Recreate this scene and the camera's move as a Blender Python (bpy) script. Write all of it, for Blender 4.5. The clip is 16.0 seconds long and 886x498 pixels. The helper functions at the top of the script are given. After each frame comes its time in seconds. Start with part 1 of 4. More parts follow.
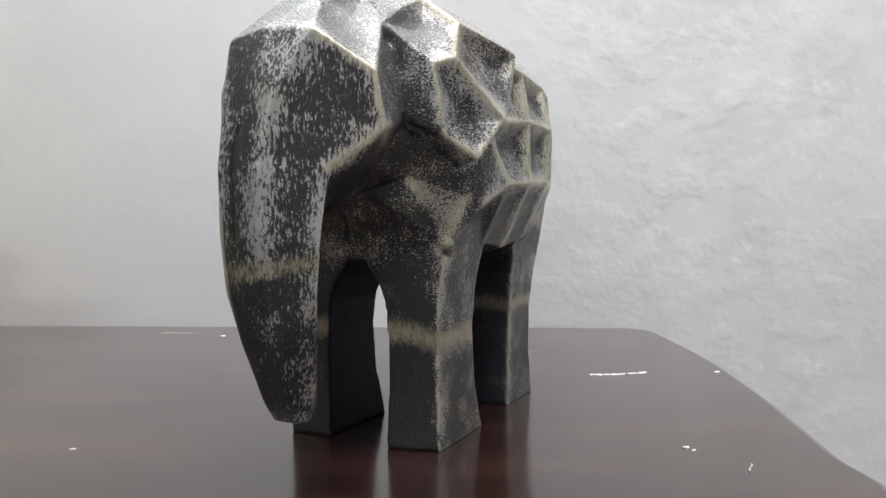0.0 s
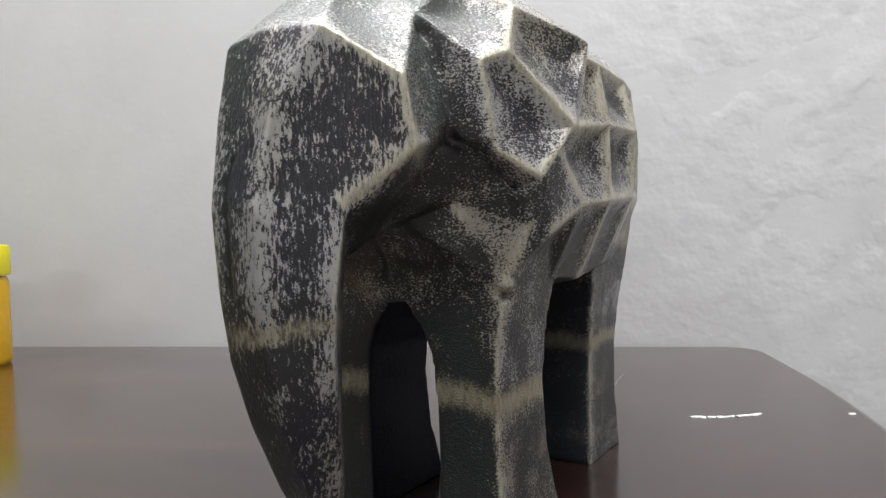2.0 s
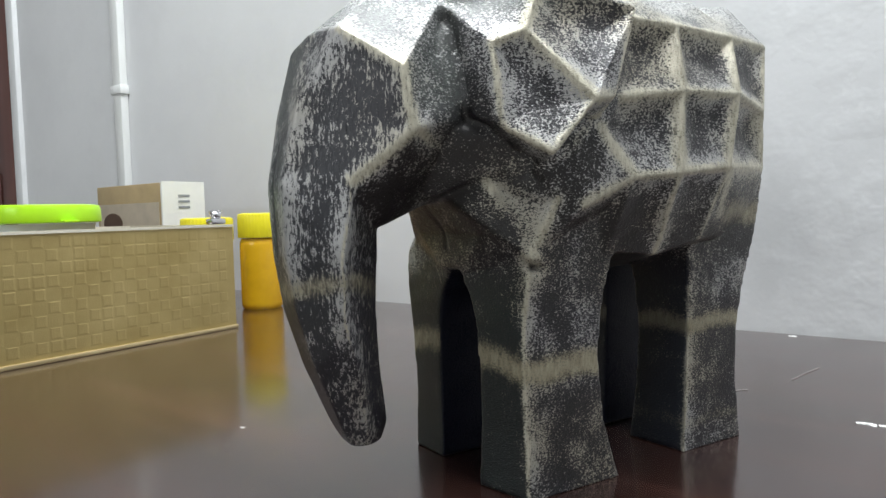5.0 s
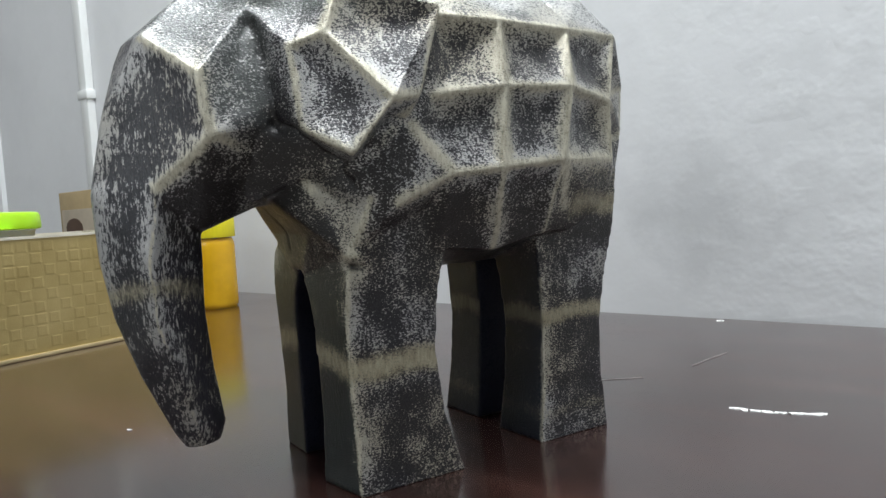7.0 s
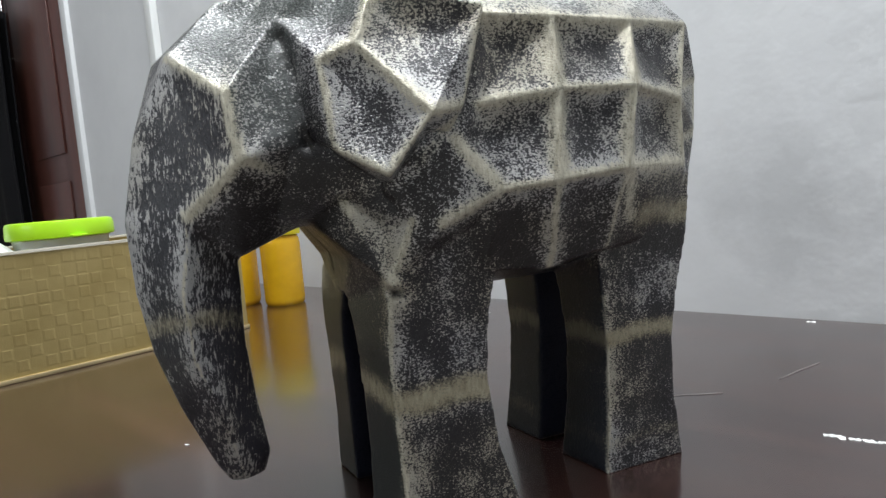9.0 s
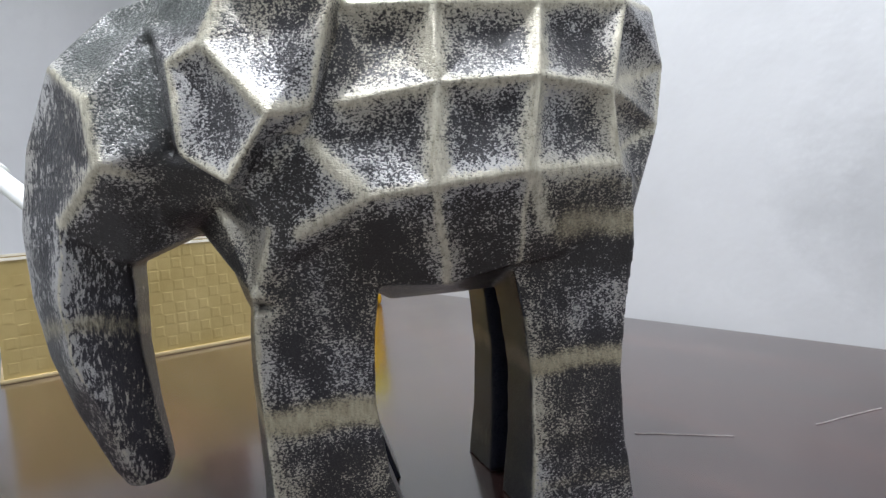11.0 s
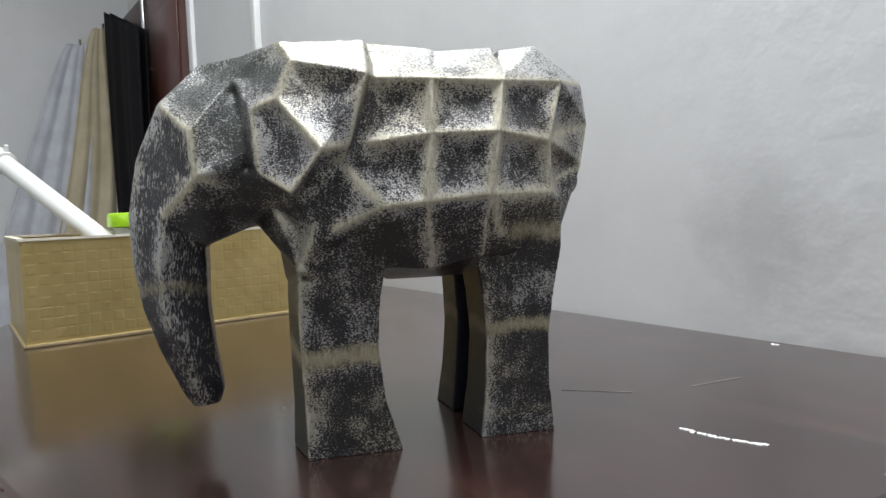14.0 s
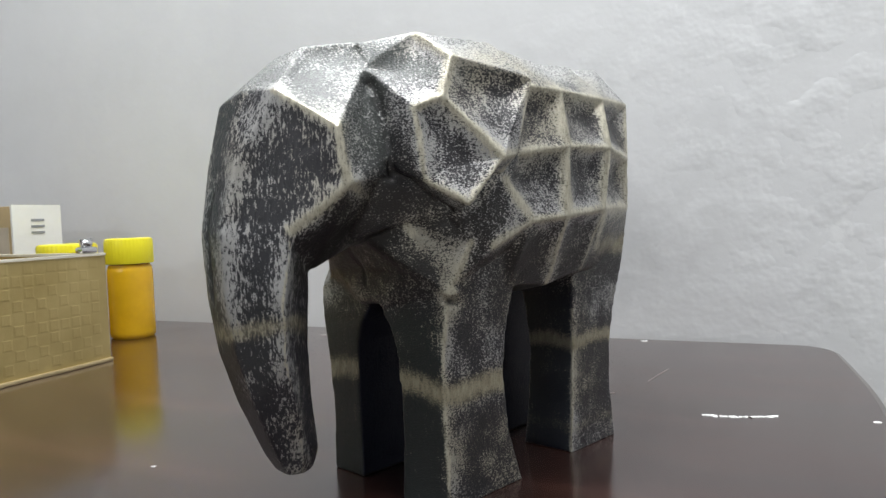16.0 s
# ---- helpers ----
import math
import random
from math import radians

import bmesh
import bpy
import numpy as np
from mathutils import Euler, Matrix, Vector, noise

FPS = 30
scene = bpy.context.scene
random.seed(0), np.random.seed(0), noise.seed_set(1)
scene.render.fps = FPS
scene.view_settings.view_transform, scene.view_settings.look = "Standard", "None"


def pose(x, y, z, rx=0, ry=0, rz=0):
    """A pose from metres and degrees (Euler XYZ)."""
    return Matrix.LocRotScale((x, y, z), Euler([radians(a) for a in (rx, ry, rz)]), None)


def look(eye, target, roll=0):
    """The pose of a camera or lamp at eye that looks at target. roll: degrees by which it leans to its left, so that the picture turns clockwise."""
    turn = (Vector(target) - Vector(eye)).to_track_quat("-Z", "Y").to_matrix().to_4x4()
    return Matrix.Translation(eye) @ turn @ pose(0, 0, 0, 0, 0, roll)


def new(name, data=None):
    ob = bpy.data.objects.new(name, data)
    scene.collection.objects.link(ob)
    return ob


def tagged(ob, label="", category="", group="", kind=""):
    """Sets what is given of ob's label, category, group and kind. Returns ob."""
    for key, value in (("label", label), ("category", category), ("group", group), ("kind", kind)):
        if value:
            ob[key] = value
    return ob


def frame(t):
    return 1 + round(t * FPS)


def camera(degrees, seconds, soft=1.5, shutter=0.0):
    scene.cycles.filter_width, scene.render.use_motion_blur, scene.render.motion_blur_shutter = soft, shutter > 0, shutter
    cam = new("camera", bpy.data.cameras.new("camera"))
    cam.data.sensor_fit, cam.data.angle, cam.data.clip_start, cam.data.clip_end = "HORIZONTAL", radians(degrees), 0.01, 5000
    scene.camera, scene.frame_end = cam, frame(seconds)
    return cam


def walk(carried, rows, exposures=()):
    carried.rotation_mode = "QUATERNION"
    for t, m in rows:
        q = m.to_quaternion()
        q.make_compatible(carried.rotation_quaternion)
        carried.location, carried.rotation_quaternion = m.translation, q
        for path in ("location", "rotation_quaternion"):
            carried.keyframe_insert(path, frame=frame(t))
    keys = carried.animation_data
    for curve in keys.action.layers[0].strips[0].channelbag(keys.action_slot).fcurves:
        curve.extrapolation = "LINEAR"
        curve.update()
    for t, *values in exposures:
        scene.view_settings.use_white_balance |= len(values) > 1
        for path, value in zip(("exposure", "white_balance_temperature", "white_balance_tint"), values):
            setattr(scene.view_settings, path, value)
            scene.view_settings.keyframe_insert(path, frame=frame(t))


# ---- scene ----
cam = camera(69.0, 16.0)
PATH = [
    (0, (0.032, -0.036, 0.115), (-0.071, 1.961, 0.082), -0.2),
    (0.5, (0.035, -0.005, 0.115), (-0.074, 1.992, 0.069), -0.3),
    (1, (0.035, 0.032, 0.122), (-0.172, 2.022, 0.095), -1.5),
    (1.5, (0.035, 0.039, 0.137), (-0.258, 2.017, 0.1), -2.3),
    (2, (0.04, 0.033, 0.134), (-0.32, 2.0, 0.091), -1.8),
    (2.5, (0.045, 0.031, 0.14), (-0.241, 2.009, 0.086), -2.6),
    (3, (0.045, 0.047, 0.128), (-0.233, 2.025, 0.037), -3.3),
    (3.5, (0.072, 0.053, 0.13), (-0.531, 1.959, 0.072), -1.8),
    (6, (0.1895, 0.0610, 0.1326), (-1.0248, 1.6430, -0.0172), -1.94),
    (6.5, (0.2113, 0.0790, 0.1310), (-0.9923, 1.6695, -0.0151), -2.40),
    (7, (0.2196, 0.1025, 0.1329), (-0.9689, 1.7051, -0.0055), -3.32),
    (7.5, (0.2172, 0.1156, 0.1375), (-0.9915, 1.7024, -0.0092), -4.36),
    (8, (0.2160, 0.1192, 0.1501), (-1.0381, 1.6715, 0.0177), -4.69),
    (8.5, (0.2074, 0.1181, 0.1496), (-1.0833, 1.6370, -0.0149), -4.96),
    (11, (0.265, 0.23, 0.141), (-1.393, 1.34, 0.008), -4.7),
    (11.5, (0.274, 0.22, 0.155), (-1.395, 1.312, 0.016), -5.5),
    (12, (0.304, 0.204, 0.161), (-1.363, 1.3, 0.021), -4.8),
    (12.5, (0.34, 0.176, 0.159), (-1.321, 1.282, 0.033), -3.3),
    (13, (0.355, 0.163, 0.155), (-1.312, 1.258, 0.019), -2.9),
    (13.5, (0.366, 0.149, 0.154), (-1.282, 1.272, 0.008), -1.9),
    (14, (0.355, 0.15, 0.146), (-1.23, 1.363, 0.012), -2.0),
    (14.5, (0.32, 0.121, 0.145), (-1.179, 1.439, 0.017), -0.7),
    (15, (0.271, 0.086, 0.151), (-1.018, 1.61, 0.03), -0.9),
    (15.5, (0.207, 0.044, 0.152), (-0.837, 1.747, 0.046), -1.4),
    (16, (0.141, 0.012, 0.149), (-0.65, 1.846, 0.057), -2.1),
]
EXPOSURES = [(0, -0.1, 6620, 11), (1, 0.11, 6620, 11), (1.5, 0.0, 6650, 11), (2, -0.17, 6650, 12), (2.5, -0.02, 6500, 11), (3.5, 0.22, 6600, 10), (6, -0.15, 6250, 6), (8, -0.1, 6350, 8), (8.5, -0.25, 6350, 8), (11, 0.25, 6150, 11), (11.5, 0.0, 6250, 9), (12, -0.32, 6200, 9), (12.5, -0.34, 6250, 10), (14.5, -0.22, 6450, 8), (15.5, -0.15, 6450, 6), (16, -0.15, 6500, 9)]
walk(cam, [(t, look(eye, target, roll)) for t, eye, target, roll in PATH],
     exposures=EXPOSURES)

# ---- world and lamps ----
world = bpy.data.worlds.new("world")
scene.world = world
world.use_nodes = True
world.node_tree.nodes["Background"].inputs["Color"].default_value = (0.75, 0.82, 1.0, 1)
world.node_tree.nodes["Background"].inputs["Strength"].default_value = 0.12


def lamp(name, eye, target, size, size_y, watts, colour):
    data = bpy.data.lights.new(name, "AREA")
    data.shape, data.size, data.size_y, data.energy, data.color = "RECTANGLE", size, size_y, watts, colour
    ob = new(name, data)
    ob.matrix_world = look(eye, target)
    return ob


# a ceiling tube over the table, a tube high on the wall behind it, and one on the wall across the room
lamp("ceiling_tube_light", (0.20, 0.08, 1.87), (0.20, 0.09, 0), 1.3, 0.25, 47, (0.965, 0.985, 1.0))
lamp("wall_tube_light", (-0.5, 0.70, 1.50), (-0.5, 0.1, 0.5), 1.7, 0.2, 18, (0.965, 0.985, 1.0))
lamp("far_tube_light", (-0.7, -2.9, 1.35), (-0.2, 0.6, 0.2), 1.2, 0.16, 13.5, (0.965, 0.985, 1.0))


# ---- materials ----
class Nodes:
    """A material with short calls for its nodes."""

    def __init__(self, name):
        self.material = bpy.data.materials.new(name)
        self.material.use_nodes = True
        self.tree = self.material.node_tree
        self.shader = self.tree.nodes["Principled BSDF"]
        self.where = self.tree.nodes.new("ShaderNodeTexCoord").outputs["Object"]

    def link(self, a, b):
        self.tree.links.new(a, b)

    def add(self, kind, **values):
        node = self.tree.nodes.new(kind)
        for key, value in values.items():
            node.inputs[key.replace("_", " ")].default_value = value
        return node

    def noise(self, scale, detail=4.0, rough=0.55, stretch=(1, 1, 1), shift=(0, 0, 0)):
        place = self.add("ShaderNodeMapping", Scale=stretch, Location=shift)
        self.link(self.where, place.inputs["Vector"])
        node = self.add("ShaderNodeTexNoise", Scale=scale, Detail=detail, Roughness=rough)
        self.link(place.outputs[0], node.inputs["Vector"])
        return node.outputs["Fac"]

    def ramp(self, source, *stops):
        node = self.tree.nodes.new("ShaderNodeValToRGB")
        while len(node.color_ramp.elements) < len(stops):
            node.color_ramp.elements.new(0.5)
        for element, (at, colour) in zip(node.color_ramp.elements, stops):
            element.position = at
            element.color = (*colour, 1) if isinstance(colour, tuple) else (colour, colour, colour, 1)
        self.link(source, node.inputs[0])
        return node.outputs[0]

    def mix(self, factor, a, b, blend="MIX"):
        node = self.tree.nodes.new("ShaderNodeMix")
        node.data_type, node.blend_type = "RGBA", blend
        for socket, value in ((node.inputs[0], factor), (node.inputs[6], a), (node.inputs[7], b)):
            if isinstance(value, (int, float)):
                socket.default_value = value if socket == node.inputs[0] else (value, value, value, 1)
            elif isinstance(value, tuple):
                socket.default_value = (*value, 1)
            else:
                self.link(value, socket)
        return node.outputs[2]

    def math(self, operation, a, b=0.0, clamp=False):
        node = self.tree.nodes.new("ShaderNodeMath")
        node.operation, node.use_clamp = operation, clamp
        for socket, value in zip(node.inputs, (a, b)):
            if isinstance(value, (int, float)):
                socket.default_value = value
            else:
                self.link(value, socket)
        return node.outputs[0]

    def attribute(self, name):
        node = self.tree.nodes.new("ShaderNodeAttribute")
        node.attribute_name = name
        return node.outputs["Fac"]

    def bump(self, height, strength, distance):
        node = self.add("ShaderNodeBump", Strength=strength, Distance=distance)
        self.link(height, node.inputs["Height"])
        self.link(node.outputs[0], self.shader.inputs["Normal"])

    def set(self, **values):
        for key, value in values.items():
            socket = self.shader.inputs[key.replace("_", " ")]
            if isinstance(value, (int, float)):
                socket.default_value = value
            elif isinstance(value, tuple):
                socket.default_value = (*value, 1)
            else:
                self.link(value, socket)
        return self


def plain(name, colour, roughness=0.5, spread=0.12, scale=30.0, bump=0.1, size=0.002, **more):
    """A surface of one colour with a little unevenness at two scales."""
    m = Nodes(name)
    low = tuple(c * (1 - spread) for c in colour)
    high = tuple(min(1.0, c * (1 + spread)) for c in colour)
    tone = m.ramp(m.noise(scale), (0.3, low), (0.7, high))
    m.set(Base_Color=tone, Roughness=roughness, **more)
    m.bump(m.noise(scale * 9, 3.0), bump, size)
    return m.material


def make_wall_paint():
    m = Nodes("grey_white_wall_paint")
    broad = m.noise(2.2, 5.0)
    tone = m.ramp(broad, (0.32, (0.66, 0.665, 0.68)), (0.7, (0.74, 0.745, 0.755)))
    stain = m.ramp(m.noise(7.0, 6.0, 0.7, shift=(3, 1, 2)), (0.5, 0.0), (0.75, 0.22))
    tone = m.mix(stain, tone, (0.56, 0.56, 0.57))
    spot = m.tree.nodes.new("ShaderNodeVectorMath")
    spot.operation, spot.inputs[1].default_value = "DISTANCE", (0.03, 0.803, 0.115)
    m.link(m.where, spot.inputs[0])
    grime = m.math("ADD", spot.outputs["Value"], m.math("MULTIPLY", m.math("SUBTRACT", m.noise(24.0, 5.0, 0.65), 0.5), 0.16))
    tone = m.mix(m.ramp(grime, (0.02, 0.42), (0.095, 0.0)), tone, (0.40, 0.405, 0.415))
    east = m.tree.nodes.new("ShaderNodeSeparateXYZ")
    m.link(m.where, east.inputs[0])
    rough = m.ramp(m.math("ADD", m.math("MULTIPLY", east.outputs[0], 1.6), m.math("MULTIPLY", broad, 0.8)), (0.25, 0.15), (0.8, 1.0))
    # patches of filler, paler and darker, with nicked rims
    filler = m.noise(13.0, 4.0, 0.55, shift=(5, 0, 2))
    tone = m.mix(m.math("MULTIPLY", m.ramp(filler, (0.50, 0.0), (0.60, 0.32)), rough), tone, (0.57, 0.575, 0.585))
    tone = m.mix(m.math("MULTIPLY", m.ramp(m.noise(34.0, 5.0, 0.7, shift=(1, 0, 6)), (0.60, 0.0), (0.68, 0.5)), rough), tone, (0.82, 0.825, 0.83))
    m.set(Base_Color=tone, Roughness=0.6)
    lumps = m.math("MULTIPLY", m.ramp(m.noise(24.0, 3.0, 0.5), (0.45, 0.0), (0.75, 1.0)), rough)
    swell = m.math("MULTIPLY", filler, 0.9)
    height = m.math("ADD", m.math("MULTIPLY", m.math("ADD", lumps, swell), 0.5), m.math("MULTIPLY", m.noise(110.0, 2.0, 0.5), 0.07))
    m.bump(height, 0.30, 0.006)
    return m.material


def make_table_wood():
    m = Nodes("dark_brown_lacquered_wood")
    grain = m.noise(22.0, 6.0, 0.65, (0.10, 1.0, 1.0))
    fine = m.noise(170.0, 4.0, 0.6, (0.05, 1.0, 1.0))
    tone = m.ramp(grain, (0.3, (0.015, 0.0062, 0.005)), (0.52, (0.031, 0.0128, 0.0102)), (0.74, (0.070, 0.031, 0.024)))
    tone = m.mix(m.math("MULTIPLY", fine, 0.35), tone, (0.012, 0.007, 0.006))
    dust = m.ramp(m.noise(55.0, 6.0, 0.75), (0.62, 0.0), (0.8, 0.06))
    m.set(Base_Color=m.mix(dust, tone, (0.2, 0.18, 0.17)), Specular_IOR_Level=0.7, Coat_Weight=0.6, Coat_Roughness=0.12)
    m.set(Roughness=m.ramp(m.noise(9.0, 5.0), (0.3, 0.17), (0.7, 0.25)))
    m.bump(m.noise(60.0, 3.0, 0.5, (0.2, 1, 1)), 0.04, 0.002)
    return m.material


def make_carving():
    """Charcoal lacquer with a fine hammered relief, dry-brushed with silver and airbrushed with cream along the ridges."""
    m = Nodes("charcoal_and_cream_brushed_lacquer")
    ridge, band, glaze_shade, veil_glare = m.attribute("ridge"), m.attribute("band"), m.attribute("glaze_shade"), m.attribute("veil_glare")
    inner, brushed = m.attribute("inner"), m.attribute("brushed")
    hammer = m.noise(1150.0, 2.0, 0.6, (0.75, 0.75, 1.15))
    fine = m.noise(2100.0, 2.0, 0.55, (1.0, 1.0, 0.9), (1, 5, 2))
    streak = m.noise(480.0, 4.0, 0.65, (1.0, 1.0, 0.30), (2, 1, 0))
    stroke = m.noise(880.0, 3.0, 0.6, (1.0, 1.0, 0.34), (5, 2, 8))
    cloud = m.noise(55.0, 4.0, 0.6)
    broad = m.noise(17.0, 2.0, 0.5, shift=(7, 3, 5))
    grain = m.math("ADD", m.math("MULTIPLY", hammer, m.math("SUBTRACT", 1.0, brushed)), m.math("MULTIPLY", stroke, brushed))
    # the ground coat
    dark = m.ramp(cloud, (0.35, (0.0038, 0.0034, 0.0066)), (0.65, (0.0088, 0.0080, 0.0160)))
    dark = m.mix(m.ramp(broad, (0.45, 0.0), (0.62, 0.5)), dark, (0.0090, 0.0068, 0.0050))
    dark = m.mix(m.math("MULTIPLY", brushed, 0.7), dark, (0.0150, 0.0138, 0.0240))
    dark = m.mix(m.math("MULTIPLY", glaze_shade, 0.75), dark, (0.0095, 0.0065, 0.0045))
    dark = m.mix(m.math("MULTIPLY", m.attribute("moss"), 0.85), dark, (0.014, 0.026, 0.023))
    dark = m.mix(m.math("MULTIPLY", veil_glare, 0.75), dark, (0.125, 0.142, 0.130))
    dark = m.mix(m.math("MULTIPLY", m.ramp(fine, (0.47, 0.0), (0.58, 0.75)), m.math("SUBTRACT", 1.0, m.math("MULTIPLY", glaze_shade, 0.6))), dark, (0.030, 0.027, 0.030))
    # silver caught on the raised grain, thinner where brown glaze and painted shade lie
    speck = m.math("ADD", m.math("MULTIPLY", grain, 0.55), m.math("MULTIPLY", fine, 0.25))
    speck = m.math("ADD", speck, m.math("MULTIPLY", streak, 0.20))
    level = m.math("ADD", speck, m.math("MULTIPLY", m.math("SUBTRACT", cloud, 0.5), 0.36))
    level = m.math("SUBTRACT", m.math("ADD", level, m.math("MULTIPLY", m.attribute("worn"), 0.095)), m.math("ADD", m.math("MULTIPLY", glaze_shade, 0.045), m.math("MULTIPLY", m.attribute("moss"), 0.05)))
    silver = m.ramp(level, (0.518, 0.0), (0.568, 1.0))
    metal = m.mix(m.ramp(broad, (0.42, 0.0), (0.6, 1.0)), (0.47, 0.465, 0.46), (0.45, 0.42, 0.345))
    tone = m.mix(m.math("MULTIPLY", silver, 0.9), dark, metal)
    # cream over the ridges, soft at its borders
    noise = m.math("ADD", m.math("MULTIPLY", m.math("SUBTRACT", speck, 0.5), 3.2), m.math("MULTIPLY", m.math("SUBTRACT", cloud, 0.5), 1.0))
    edge = m.ramp(m.math("ADD", ridge, noise), (0.30, 0.0), (0.85, 0.97))
    cream = m.ramp(streak, (0.3, (0.36, 0.33, 0.245)), (0.65, (0.62, 0.59, 0.48)))
    tone = m.mix(edge, tone, cream)
    belt = m.ramp(m.math("ADD", band, m.math("MULTIPLY", noise, 0.75)), (0.30, 0.0), (0.90, 0.95))
    tone = m.mix(belt, tone, m.ramp(streak, (0.3, (0.25, 0.215, 0.14)), (0.7, (0.44, 0.40, 0.28))))
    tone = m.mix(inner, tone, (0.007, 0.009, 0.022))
    tone = m.mix(m.attribute("crack"), tone, (0.003, 0.003, 0.003))
    m.set(Base_Color=tone, Specular_IOR_Level=0.38, Coat_Roughness=0.33, Metallic=m.math("MULTIPLY", silver, 0.45))
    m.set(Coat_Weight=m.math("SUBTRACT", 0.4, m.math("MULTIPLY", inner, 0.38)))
    m.set(Roughness=m.math("SUBTRACT", m.ramp(grain, (0.35, 0.32), (0.65, 0.44)), m.math("MULTIPLY", veil_glare, 0.10)))
    height = m.math("ADD", m.math("MULTIPLY", grain, 1.0), m.math("MULTIPLY", streak, 0.2))
    m.bump(height, 0.7, 0.0006)
    coat = m.tree.nodes["Bump"].outputs[0]
    m.link(coat, m.shader.inputs["Coat Normal"])
    return m.material


def make_gold():
    m = Nodes("embossed_gold_card")
    tone = m.ramp(m.noise(18.0, 5.0), (0.3, (0.44, 0.335, 0.13)), (0.7, (0.56, 0.44, 0.195)))
    m.set(Base_Color=tone, Metallic=0.6, Roughness=0.36)
    m.bump(m.noise(900.0, 2.0), 0.2, 0.0006)
    return m.material


def make_cloth(name, colour, scale=900.0):
    m = Nodes(name)
    tone = m.ramp(m.noise(12.0, 4.0), (0.3, tuple(c * 0.85 for c in colour)), (0.7, tuple(c * 1.1 for c in colour)))
    m.set(Base_Color=tone, Roughness=0.95, Specular_IOR_Level=0.2)
    m.bump(m.noise(scale, 2.0), 0.3, 0.001)
    return m.material


def make_door_wood(name, dark, light):
    m = Nodes(name)
    tone = m.ramp(m.noise(14.0, 6.0, 0.6, (1.0, 1.0, 0.08)), (0.3, dark), (0.7, light))
    m.set(Base_Color=tone, Roughness=0.35)
    m.bump(m.noise(60.0, 4.0, 0.6, (1, 1, 0.06)), 0.12, 0.002)
    return m.material


wall_paint = make_wall_paint()
table_wood = make_table_wood()
carving = make_carving()
gold = make_gold()
gold_edge = plain("bright_gold_edge", (0.62, 0.5, 0.28), 0.3, Metallic=0.6)
cream_paper = plain("cream_paper_lining", (0.62, 0.58, 0.48), 0.7)
ceiling_paint = plain("white_ceiling_paint", (0.78, 0.78, 0.77), 0.7, 0.04, 3.0)
floor_tile = plain("pale_floor_tile", (0.4, 0.38, 0.35), 0.3, 0.1, 5.0)
white_plastic = plain("white_plastic", (0.78, 0.79, 0.78), 0.35, 0.03, 12.0, 0.05)
white_trim = plain("white_gloss_trim", (0.76, 0.77, 0.78), 0.4, 0.04, 9.0)
white_fleck = plain("white_paint_fleck", (0.8, 0.8, 0.79), 0.6)
pale_scratch = plain("pale_scratch", (0.47, 0.43, 0.42), 0.6)
yellow_plastic = plain("yellow_plastic", (0.82, 0.72, 0.02), 0.35, 0.03, 20.0, 0.05)
amber = plain("amber_plastic", (0.84, 0.49, 0.014), 0.25, 0.12, 22.0, 0.1, Transmission_Weight=0.25)
lime_plastic = plain("lime_green_plastic", (0.42, 0.78, 0.015), 0.3, 0.04, 20.0, 0.05)
clear_tub = plain("cloudy_tub_plastic", (0.7, 0.74, 0.7), 0.3, 0.05, 20.0, 0.05, Transmission_Weight=0.3)
kraft = plain("brown_kraft_card", (0.36, 0.27, 0.14), 0.75, 0.1, 40.0)
pale_kraft = plain("pale_kraft_card", (0.50, 0.43, 0.33), 0.7)
white_card = plain("white_card", (0.76, 0.76, 0.75), 0.6, 0.03)
grey_ink = plain("grey_ink", (0.25, 0.26, 0.28), 0.6)
dark_mark = plain("dark_brown_mark", (0.09, 0.05, 0.03), 0.7)
chrome = plain("chrome", (0.7, 0.7, 0.72), 0.15, 0.02, Metallic=1.0)
flag_green = make_cloth("green_flag_cloth", (0.006, 0.14, 0.045))
black_cloth = make_cloth("black_cloth", (0.008, 0.008, 0.01))
beige_cloth = make_cloth("beige_cloth", (0.52, 0.46, 0.33))
grey_cloth = make_cloth("grey_cloth", (0.58, 0.60, 0.65))
red_wood = make_door_wood("red_brown_door_wood", (0.075, 0.024, 0.018), (0.13, 0.045, 0.033))
dark_wood = make_door_wood("dark_brown_door_wood", (0.03, 0.014, 0.012), (0.055, 0.024, 0.02))


# ---- mesh helpers ----
def box_into(bm, low, high, bevel=0.0, rows=2):
    made = bmesh.ops.create_cube(bm, size=1.0, matrix=Matrix.LocRotScale(
        [(a + b) / 2 for a, b in zip(low, high)], None, [b - a for a, b in zip(low, high)]))
    if bevel:
        edges = list({e for v in made["verts"] for e in v.link_edges})
        bmesh.ops.bevel(bm, geom=edges, offset=bevel, segments=rows, affect="EDGES", profile=0.5)


def lathe_into(bm, rings, sides=48, centre=(0, 0), cap=True):
    """A turned body from (radius, height) rings."""
    loops = [[bm.verts.new((centre[0] + r * math.cos(2 * math.pi * k / sides), centre[1] + r * math.sin(2 * math.pi * k / sides), z))
              for k in range(sides)] for r, z in rings]
    for a, b in zip(loops, loops[1:]):
        for k in range(sides):
            bm.faces.new((a[k], a[(k + 1) % sides], b[(k + 1) % sides], b[k]))
    if cap:
        bm.faces.new(loops[0][::-1])
        bm.faces.new(loops[-1])


